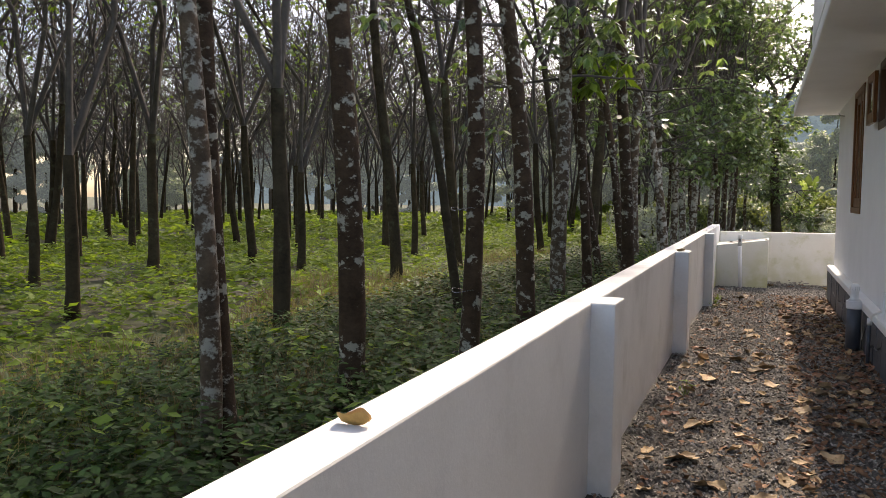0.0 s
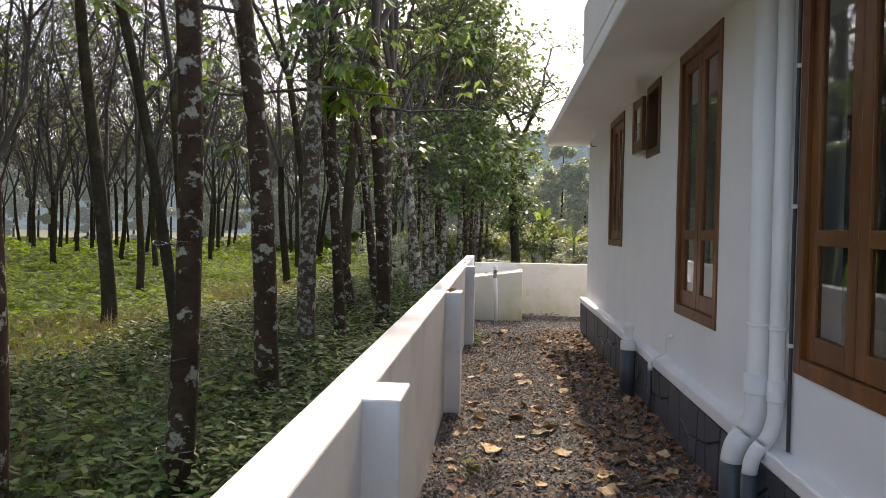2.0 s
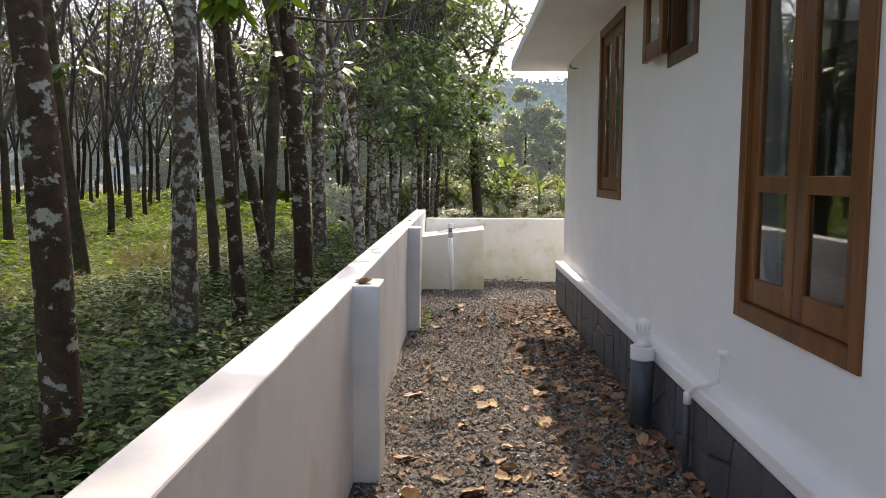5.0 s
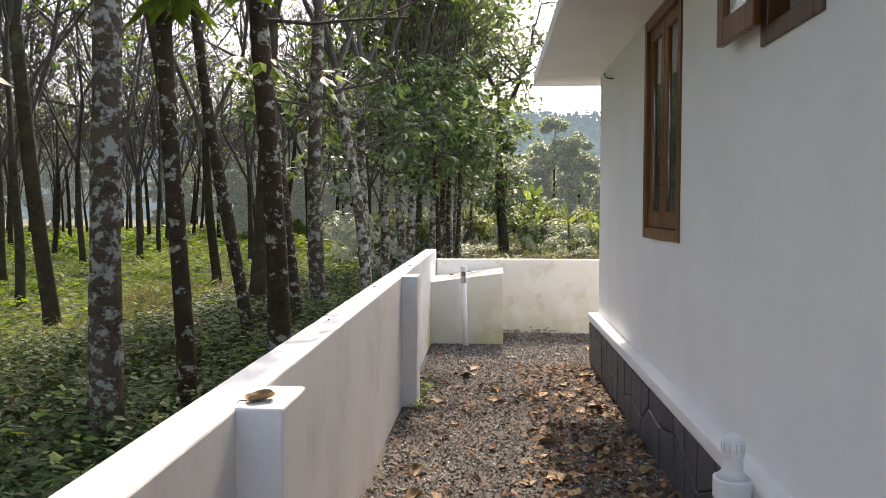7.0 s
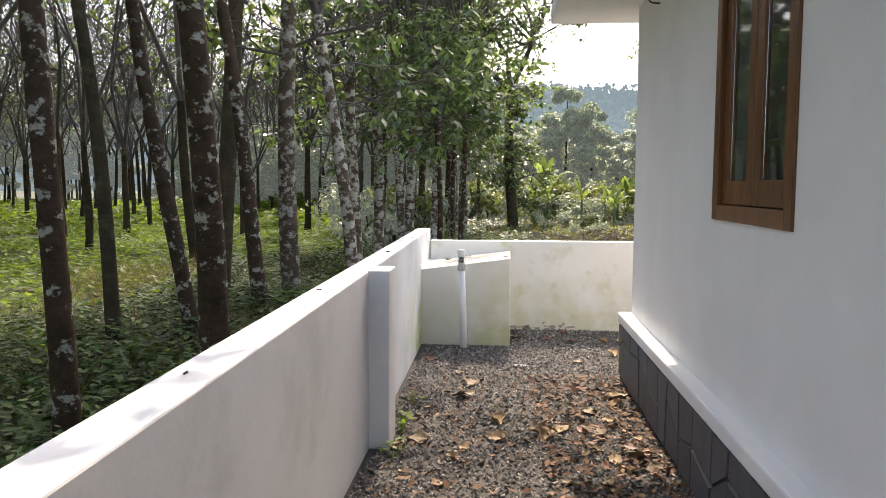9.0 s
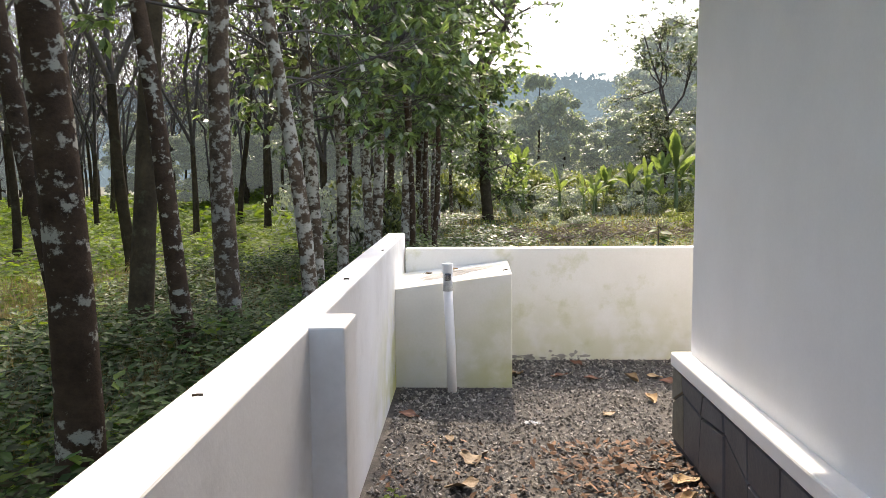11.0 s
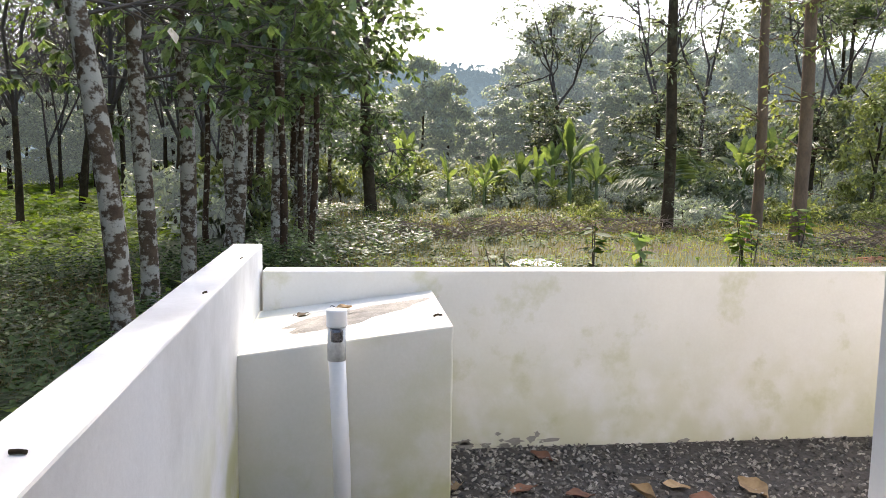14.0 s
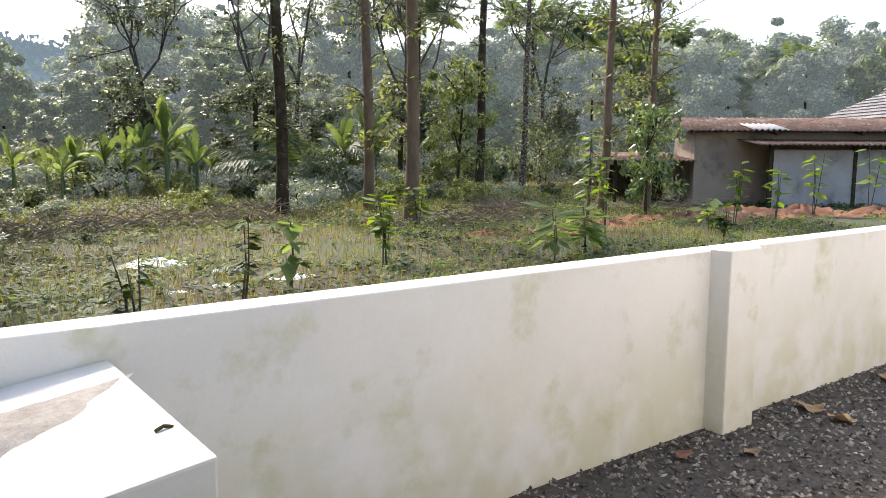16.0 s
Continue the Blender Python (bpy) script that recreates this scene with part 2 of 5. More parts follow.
OLDTIN = surface("weathered_pale_sheet", (0.35, 0.31, 0.28), (0.5, 0.46, 0.42), 3, 20, 0.7, 0.2, space="World", stain=(0.3, 0.17, 0.1), stain_scale=3)
TILEROOF = surface("old_clay_roof_tile", (0.13, 0.12, 0.11), (0.28, 0.27, 0.26), 2, 20, 0.85, 0.4, vary=0.3)
SACK = surface("white_plastic_sack", (0.6, 0.6, 0.58), (0.8, 0.8, 0.78), 8, 40, 0.5, 0.3)
WIRE = surface("black_conduit", (0.02, 0.02, 0.02), (0.05, 0.05, 0.05), 8, 40, 0.5, 0.0)


# ---------------------------------------------------------------- building blocks
def mesh_of(name, source):
    me = bpy.data.meshes.new(name)
    if isinstance(source, bmesh.types.BMesh):
        source.to_mesh(me)
        source.free()
    else:
        me.from_pydata(*(list(map(tuple, source[0])), [], [tuple(f) for f in source[1]]))
    me.update()
    return me


def part(name, source, material, parent=None, label="", smooth=False):
    """Links a bmesh or (verts, faces) as ONE mesh object under a thing or a part."""
    me = mesh_of(name, source)
    me.materials.append(material)
    if smooth:
        me.polygons.foreach_set("use_smooth", [True] * len(me.polygons))
    ob = new(name, me)
    ob.parent = parent
    return tagged(ob, label)


def thing(name, label, category, at=(0, 0, 0), turn=0, group="", kind=""):
    ob = new(name)
    ob.empty_display_size = 0.1
    ob.matrix_basis = pose(*at, 0, 0, turn)
    return tagged(ob, label, category, group, kind)


def box(x0, x1, y0, y1, z0, z1, bevel=0.006, bm=None):
    bm = bm or bmesh.new()
    made = bmesh.ops.create_cube(bm, size=1, matrix=Matrix.LocRotScale(((x0 + x1) / 2, (y0 + y1) / 2, (z0 + z1) / 2), None, (x1 - x0, y1 - y0, z1 - z0)))["verts"]
    if bevel:
        bmesh.ops.bevel(bm, geom=list({e for v in made for e in v.link_edges}), offset=bevel, segments=2, affect="EDGES", profile=0.5)
    return bm


def tube(store, points, radii, sides=6, cap=False):
    """Appends a tapering tube along points to store = (verts, faces)."""
    V, F = store
    first = len(V)
    for i, (p, r) in enumerate(zip(points, radii)):
        ahead = (points[min(i + 1, len(points) - 1)] - points[max(i - 1, 0)]).normalized()
        side = ahead.cross(Vector((0.31, 0.95, 0.05))).normalized()
        up = ahead.cross(side)
        for k in range(sides):
            a = math.tau * k / sides
            V.append(p + (side * math.cos(a) + up * math.sin(a)) * r)
        if i:
            b = first + (i - 1) * sides
            F.extend((b + k, b + (k + 1) % sides, b + sides + (k + 1) % sides, b + sides + k) for k in range(sides))
    if cap:
        F.append(tuple(range(first + sides - 1, first - 1, -1)))
        F.append(tuple(range(len(V) - sides, len(V))))


def leaf_quads(centres, along, across, droop=0.15):
    """Diamond leaves folded at the midrib; arrays of centres, half-length vectors and half-width vectors."""
    centres, along, across = (np.asarray(a, float) for a in (centres, along, across))
    n = len(centres)
    fall = np.zeros((n, 3))
    fall[:, 2] = -droop * np.linalg.norm(along, axis=1)
    V = np.stack([centres - along, centres + across - along * 0.1 + fall * 0.3, centres + along + fall, centres - across - along * 0.1 + fall * 0.3], 1).reshape(-1, 3)
    F = np.arange(4 * n).reshape(n, 4)
    return V.tolist(), F.tolist()


def unit(rng, n):
    v = rng.normal(size=(n, 3))
    return v / np.linalg.norm(v, axis=1)[:, None]


# ---------------------------------------------------------------- ground
PLANT_X = -0.94
def ground_height(x, y):
    if x > PLANT_X and y < 15.75:
        return -0.16
    low = -0.12 - 0.1 * min(max((-x - 1) / 8, 0), 1) - 0.14 * min(max((y - 15) / 3, 0), 1)
    return low + 0.06 * math.sin(x * 0.7) * math.cos(y * 0.6) + 0.085 * max(min(y, 115) - 53, 0) * min(max((x + 30) / 20, 0), 1)


def ground():
    def steps(knots):
        out = []
        for a, b, d in knots:
            out += list(np.arange(a, b, d))
        return out
    xs = steps([(-600, -100, 50), (-100, -30, 7), (-30, -4, 1.0), (-4, PLANT_X, 0.4)]) + [PLANT_X, PLANT_X + 0.02] + steps([(-0.6, 14, 0.8), (14, 40, 2), (40, 100, 6), (100, 601, 50)])
    ys = steps([(-600, -100, 50), (-100, -20, 8), (-20, 15, 0.7)]) + [15.74, 15.76] + steps([(16, 50, 0.9), (50, 110, 5), (110, 601, 49)])
    V = [(x, y, ground_height(x, y)) for y in ys for x in xs]
    w = len(xs)
    F = [(j * w + i, j * w + i + 1, (j + 1) * w + i + 1, (j + 1) * w + i) for j in range(len(ys) - 1) for i in range(w - 1)]
    return tagged(part("ground", (V, F), SOIL, smooth=True), "brown plantation soil with weeds and leaf mould", "ground", kind="structure")


ground()


def yard_height(y):
    s = min(max((y - 7.0) / 7.5, 0), 1)
    return -0.012 - 0.085 * s * s * (3 - 2 * s)


def yard():
    xs, ys = [-0.86, -0.3, 0.3, 0.95, 4, 8, 13.9], [-8 + 0.5 * i for i in range(48)] + [15.75]
    V = [(x, y, yard_height(y)) for y in ys for x in xs]
    w = len(xs)
    F = [(j * w + i, j * w + i + 1, (j + 1) * w + i + 1, (j + 1) * w + i) for j in range(len(ys) - 1) for i in range(w - 1)]
    return tagged(part("pavement", (V, F), GRAVELBED, smooth=True), "compacted bed of grey crushed stone", "ground", kind="structure")


yard()

# ---------------------------------------------------------------- boundary walls
WALL_TOP, BACK_TOP = 0.98, 0.868


def wall_in(y):
    return -0.777 - 0.0028 * (y - 3)


def wall_crest(y):
    return 0.946 + 0.0035 * (y - 3)


def skew_wall(y0, y1, z0, z1, thick):
    bm = box(0, 1, y0, y1, z0, z1, 0)
    for v in bm.verts:
        v.co.x = wall_in(v.co.y) - (thick if v.co.x < 0.5 else 0)
        v.co.z = wall_crest(v.co.y) if v.co.z > 0 else v.co.z
    bmesh.ops.bevel(bm, geom=bm.edges[:], offset=0.008, segments=2, affect="EDGES", profile=0.5)
    return bm


tagged(part("wall_west", skew_wall(-8, 15.83, -0.35, WALL_TOP, 0.15), WALL), "low white plastered boundary wall, weathered", "wall", kind="structure")
tagged(part("wall_north", box(-0.8, 14, 15.68, 15.828, -0.35, BACK_TOP, 0.008), ALGAE), "low white plastered boundary wall with algae stains", "wall", kind="structure")
for n, y in enumerate((-4.0, -0.1, 3.76, 7.64, 11.7)):
    tagged(part("wall_pier_%d" % (n + 1), box(wall_in(y) - 0.01, -0.66 if y < 10 else -0.68, y, y + 0.27, -0.1, wall_crest(y) + 0.003, 0.008), WALL), "white plastered pier of the boundary wall", "pier", kind="structure")
tagged(part("wall_pier_6", box(3.05, 3.33, 15.56, 15.69, -0.2, BACK_TOP + 0.012, 0.008), ALGAE), "white plastered pier of the boundary wall, algae on its side", "pier", kind="structure")
tagged(part("wall_pier_7", box(7.0, 7.28, 15.56, 15.69, -0.2, BACK_TOP + 0.012, 0.008), ALGAE), "white plastered pier of the boundary wall", "pier", kind="structure")

# ---------------------------------------------------------------- house
HX = 1.015
WINDOWS = [(3.98, 5.1, 0.84, 2.83), (6.41, 7.55, 0.86, 2.835), (8.27, 8.87, 2.17, 2.835), (10.21, 11.27, 1.31, 2.835)]


def pierced_wall(y0, y1, z0, z1, thick, holes):
    """A wall in the plane x = 0 .. thick, with openings right through it."""
    ys = sorted({y0, y1, *(v for h in holes for v in h[:2])})
    zs = sorted({z0, z1, *(v for h in holes for v in h[2:])})
    solid = lambda i, j: 0 <= i < len(ys) - 1 and 0 <= j < len(zs) - 1 and not any(h[0] <= ys[i] < h[1] and h[2] <= zs[j] < h[3] for h in holes)
    bm = bmesh.new()
    at = {}
    def v(x, y, z):
        if (x, y, z) not in at:
            at[x, y, z] = bm.verts.new((x, y, z))
        return at[x, y, z]
    for i in range(len(ys) - 1):
        for j in range(len(zs) - 1):
            if not solid(i, j):
                continue
            a, b, c, d = ys[i], ys[i + 1], zs[j], zs[j + 1]
            bm.faces.new([v(0, a, c), v(0, a, d), v(0, b, d), v(0, b, c)])
            bm.faces.new([v(thick, a, c), v(thick, b, c), v(thick, b, d), v(thick, a, d)])
            if not solid(i - 1, j):
                bm.faces.new([v(0, a, c), v(thick, a, c), v(thick, a, d), v(0, a, d)])
            if not solid(i + 1, j):
                bm.faces.new([v(0, b, c), v(0, b, d), v(thick, b, d), v(thick, b, c)])
            if not solid(i, j - 1):
                bm.faces.new([v(0, a, c), v(0, b, c), v(thick, b, c), v(thick, a, c)])
            if not solid(i, j + 1):
                bm.faces.new([v(0, a, d), v(thick, a, d), v(thick, b, d), v(0, b, d)])
    return bm


house = thing("house", "white plastered single-storey house with teak windows and a dark stone plinth", "house", (HX, 0, 0))
HEND, HBACK = 13.56, -7.0
part("wall", pierced_wall(HBACK, HEND, 0.3, 2.86, 0.2, WINDOWS), WHITE, house)
part("wall", box(0.2, 9, HEND - 0.2, HEND, 0.3, 2.86, 0), WHITE, house)
part("wall", box(0.2, 9, HBACK, HBACK + 0.2, 0.3, 2.86, 0), WHITE, house)
part("wall", box(8.8, 9, HBACK + 0.2, HEND - 0.2, 0.3, 2.86, 0), WHITE, house)
# wall and floor added behind the panes, coloured near-black for indoor shade
part("inner_wall", box(2.6, 2.7, HBACK + 0.2, HEND - 0.2, 0.5, 2.86, 0), ROOM_SHADE, house)
part("inner_floor", box(0.2, 2.6, HBACK + 0.2, HEND - 0.2, 0.42, 0.5, 0), ROOM_SHADE, house)
part("plinth", box(-0.075, 9.05, HBACK - 0.05, HEND + 0.05, -0.1, 0.37, 0), JOINT, house, "dark grey stone-clad plinth")
part("ledge", box(-0.1, 9.07, HBACK - 0.07, HEND + 0.07, 0.37, 0.45, 0.012), WHITE, house, "white plaster ledge over the plinth")
roof = part("roof", box(-0.645, 9.6, HBACK - 0.6, HEND + 0.64, 2.86, 3.0, 0.015), WHITE, house, "white concrete roof slab with deep eaves")
part("parapet", box(-0.648, -0.5, HBACK - 0.6, 8.62, 3.0, 3.52, 0.015), WHITE, house, "white parapet above the eaves")


def window_unit(y0, y1, z0, z1, rail=None, shutters=2, open_left=False):
    """A teak frame with glazed shutters, in an opening of the west wall."""
    w = new("window")
    w.parent = house
    f = 0.075
    for word, b in (("jamb", (y0, y0 + f, z0, z1)), ("jamb", (y1 - f, y1, z0, z1)), ("sill", (y0 + f, y1 - f, z0, z0 + f)), ("head", (y0 + f, y1 - f, z1 - f, z1))):
        part(word, box(-0.012, 0.08, *b, 0.005), TEAK_DARK if open_left else TEAK, w)
    width = (y1 - y0 - 2 * f) / shutters
    for k in range(shutters):
        a, b, c, d = y0 + f + k * width + 0.003, y0 + f + (k + 1) * width - 0.003, z0 + f + 0.003, z1 - f - 0.003
        s = 0.085
        shutter = part("shutter", box(0.012, 0.048, a, a + s, c, d, 0.004), TEAK, w, "varnished teak shutter")
        bars = [("stile", (b - s, b, c, d)), ("rail", (a + s, b - s, c, c + s * 1.3)), ("rail", (a + s, b - s, d - s, d))]
        if rail:
            bars.append(("rail", (a + s, b - s, rail, rail + 0.07)))
        for word, q in bars:
            part(word, box(0.013, 0.047, *q, 0.004), TEAK, shutter)
        spans = [(c + s * 1.3, rail), (rail + 0.07, d - s)] if rail else [(c + s * 1.3, d - s)]
        for lo, hi in spans:
            pane = part("pane", box(0.028, 0.033, a + s, b - s, lo, hi, 0), GLASS, shutter)
            pane.visible_shadow = False
        if open_left:
            shutter.matrix_basis = Matrix.Translation((-0.03, b + 0.01, 0)) @ pose(0, 0, 0, 0, 0, -178) @ Matrix.Translation((-0.012, -b, 0))
    return w


window_unit(*WINDOWS[0], rail=1.43)
window_unit(*WINDOWS[1], rail=1.43)
window_unit(*WINDOWS[2], shutters=1, open_left=True)
window_unit(*WINDOWS[3])


def clad_plinth():
    """Irregular flat stones with narrow joints on the plinth's west and north faces."""
    rng = random.Random(5)
    def row(u0, u1, face):
        u, k = u0, 0
        cuts = []
        while u < u1 - 0.2:
            cuts.append(u)
            u += rng.uniform(0.2, 0.36)
        cuts.append(u1)
        lean = [rng.uniform(-0.03, 0.03) for _ in cuts]
        mid = [rng.uniform(0.08, 0.27) for _ in cuts]
        lean[0] = lean[-1] = 0
        g = 0.005
        for i in range(len(cuts) - 1):
            a, b, la, lb, ma, mb = cuts[i], cuts[i + 1], lean[i], lean[i + 1], mid[i], mid[i + 1]
            low = rng.random() < 0.75
            shapes = [[(a - la, -0.06), (b - lb, -0.06), (b, mb), (a, ma)], [(a, ma), (b, mb), (b + lb, 0.366), (a + la, 0.366)]] if low else [[(a - la, -0.06), (b - lb, -0.06), (b, mb), (b + lb, 0.366), (a + la, 0.366), (a, ma)]]
            for shape in shapes:
                cu = sum(p[0] for p in shape) / len(shape)
                cz = sum(p[1] for p in shape) / len(shape)
                pull = lambda p: (p[0] + math.copysign(g, cu - p[0]), p[1] + math.copysign(g, cz - p[1]))
                ring = [pull(p) for p in shape]
                inner = [(p[0] + math.copysign(0.006, cu - p[0]), p[1] + math.copysign(0.006, cz - p[1])) for p in ring]
                depth = rng.uniform(0.012, 0.02)
                V = [face(p[0], p[1], 0.002) for p in ring] + [face(p[0], p[1], depth) for p in inner]
                m = len(ring)
                F = [tuple(range(m, 2 * m))] + [(i2, (i2 + 1) % m, m + (i2 + 1) % m, m + i2) for i2 in range(m)]
                part("stone", (V, F), RAWSTONE if cuts[i] > HEND - 0.45 else SLATE, house)
    row(1.5, HEND + 0.05, lambda u, z, d: (-0.075 - d, u, z))
    row(-0.075, 2.4, lambda u, z, d: (u, HEND + 0.05 + d, z))


# ---------------------------------------------------------------- pipes on the house
def pipe_run(points, radius, sides=16):
    store = ([], [])
    pts = [Vector(p) for p in points]
    tube(store, pts, [radius] * len(pts), sides, cap=True)
    return store


def bend(a, corner, b, steps=6):
    a, corner, b = Vector(a), Vector(corner), Vector(b)
    return [(a * (1 - s) + corner * s) * (1 - s) + (corner * (1 - s) + b * s) * s for s in (i / steps for i in range(steps + 1))]


def collar(x, y, z, r, h):
    return pipe_run([(x, y, z), (x, y, z + 0.006), (x, y, z + h)], r, 18)


def downpipe(y, r, label):
    d = thing("drain_pipe", label, "pipe", (HX, y, 0), group="pipes on the house wall")
    x = -r - 0.012
    out = -0.105 - r - 0.02
    path = [(x, 0, 2.855), (x, 0, 1.2)] + bend((x, 0, 0.66), (x, 0, 0.53), ((x + out) / 2, 0, 0.47)) + bend(((x + out) / 2, 0, 0.47), (out, 0, 0.42), (out, 0, 0.32))
    part("pipe", pipe_run(path, r), PVC, d, smooth=True)
    part("collar", collar(x, 0, 0.68, r * 1.14, 0.1), PVC, d, smooth=True)
    part("collar", collar(x, 0, 1.02, r * 1.1, 0.02), PVC, d, smooth=True)
    part("buried_pipe", pipe_run([(out, 0, 0.33), (out, 0, -0.1)], r * 1.06), PVC_GREY, d, "dark grey painted lower pipe", True)
    return d


downpipe(5.39, 0.06, "thick white plastic drain pipe fixed to the house wall")
downpipe(5.2, 0.037, "slimmer white plastic drain pipe fixed to the house wall")
conduit = thing("conduit", "thin dark conduit running up the white house wall", "conduit", (HX, 5.125, 0))
part("tube", pipe_run([(-0.014, 0, 0.46), (-0.014, 0, 2.855)], 0.009, 8), WIRE, conduit)
for z in (0.95, 1.6, 2.25):
    part("clip", box(-0.026, -0.001, -0.016, 0.016, z, z + 0.02, 0.003), PVC, conduit)

vent = thing("vent_pipe", "dark grey vent pipe with a white slotted cowl beside the plinth", "pipe", (0.835, 8.58, 0))
part("pipe", pipe_run([(0, 0, -0.1), (0, 0, 0.42)], 0.068), PVC_GREY, vent, smooth=True)
part("socket", pipe_run([(0, 0, 0.4), (0, 0, 0.41), (0, 0, 0.47), (0, 0, 0.48)], 0.072), PVC, vent, "white socket", True)
store = ([], [])
tube(store, [Vector((0, 0, z)) for z in (0.48, 0.505, 0.56, 0.565, 0.62, 0.64, 0.648)], [0.064, 0.04, 0.038, 0.043, 0.043, 0.034, 0.018], 18, True)
cowl = part("cowl", store, PVC, vent, "white slotted vent cowl", True)
for k in range(12):
    a = math.tau * k / 12
    part("slot", box(-0.005, 0.001, -0.002, 0.002, 0.583, 0.617, 0), CLEAR, cowl).matrix_basis = pose(0.0435 * math.cos(a), 0.0435 * math.sin(a), 0, 0, 0, math.degrees(a))

waste = thing("waste_pipe", "thin white waste pipe leaving the house wall, grey below", "pipe", (HX, 7.62, 0))
part("outlet", pipe_run([(0.0, 0, 0.66), (-0.02, 0, 0.66), (-0.055, 0, 0.66)], 0.015), PVC, waste, smooth=True)
part("pipe", pipe_run(bend((-0.045, 0, 0.675), (-0.05, 0, 0.55), (-0.05, 0.0, 0.52)) + bend((-0.07, 0.08, 0.48), (-0.128, 0.2, 0.45), (-0.128, 0.2, 0.36)), 0.011), PVC, waste, smooth=True)
part("socket", pipe_run([(-0.128, 0.2, 0.35), (-0.128, 0.2, 0.41)], 0.02), PVC, waste, smooth=True)
part("buried_pipe", pipe_run([(-0.128, 0.2, 0.36), (-0.128, 0.2, -0.1)], 0.017), PVC_GREY, waste, "dark grey painted lower pipe", True)

hook = thing("wall_hook", "small bent wire hook in the house wall", "hook", (HX, 12.75, 2.7))
part("wire", pipe_run([(0, 0, 0), (-0.05, 0, 0.005)] + bend((-0.05, 0, 0.005), (-0.08, 0, 0.01), (-0.08, 0, 0.05)), 0.006, 6), WIRE, hook)


# ---------------------------------------------------------------- corner chamber and its pipe
def chamber():
    c = thing("inspection_chamber", "cream plastered masonry chamber stained with algae in the wall corner", "chamber", (-0.78, 14.8, 0))
    bm = bmesh.new()
    low = [bm.verts.new(p) for p in ((-0.034, 0.015, -0.2), (0.838, 0.0, -0.2), (0.846, 0.879, -0.2), (-0.036, 0.879, -0.2))]
    top = [bm.verts.new(p) for p in ((-0.034, 0.015, 0.648), (0.838, 0.0, 0.764), (0.846, 0.879, 0.768), (-0.036, 0.879, 0.662))]
    bm.faces.new(low[::-1])
    bm.faces.new(top)
    for k in range(4):
        bm.faces.new([low[k], low[(k + 1) % 4], top[(k + 1) % 4], top[k]])
    bmesh.ops.bevel(bm, geom=bm.edges[:], offset=0.008, segments=2, affect="EDGES", profile=0.5)
    part("body", bm, BOXPAINT, c)
    # a rough unfinished patch of cement on the lid
    rng = random.Random(8)
    V, F, rings, n = [], [], 5, 26
    for r in range(rings + 1):
        for k in range(n):
            a = math.tau * k / n
            wob = 1 + 0.16 * math.sin(3 * a + 1) + 0.1 * math.sin(7 * a) + rng.uniform(-0.06, 0.06)
            q = r / rings * wob
            x, y = 0.43 + 0.35 * q * math.cos(a), 0.48 + 0.17 * q * math.sin(a) + 0.13 * q * math.cos(a)
            V.append((x, y, 0.6565 + 0.131 * x + (0.009 * (1 - r / rings) + rng.uniform(0, 0.006) if r < rings else -0.004)))
    for r in range(rings):
        for k in range(n):
            F.append((r * n + k, r * n + (k + 1) % n, (r + 1) * n + (k + 1) % n, (r + 1) * n + k))
    part("cement_patch", (V, F), CEMENT, c, "rough grey cement patch", True)
    return c


chamber()
stand = thing("standpipe", "white plastic standpipe with a cap and a black stub", "pipe", (-0.415, 14.715, 0))
part("pipe", pipe_run([(0.03, -0.02, -0.2), (0.02, -0.015, 0.25), (0.0, 0.0, 0.67)], 0.034), PVC, stand, smooth=True)
part("joint", pipe_run([(0, 0, 0.65), (0, 0, 0.79)], 0.036), CLEAR, stand, "dull clear joint", True)
part("stub", box(-0.024, 0.026, -0.054, -0.026, 0.728, 0.782, 0.012), STEEL, stand, "black plugged side stub")
part("cap", pipe_run([(0, 0, 0.785), (0, 0, 0.79), (0, 0, 0.842), (0, 0, 0.85)], 0.041), PVC, stand, "white screw cap", True)


# ---------------------------------------------------------------- trees
def rod(a, b, rng, wob, n=4):
    pts = [a.lerp(b, i / n) for i in range(n + 1)]
    for p in pts[1:-1]:
        p += Vector((rng.uniform(-wob, wob), rng.uniform(-wob, wob), rng.uniform(-wob, wob) * 0.5))
    return pts


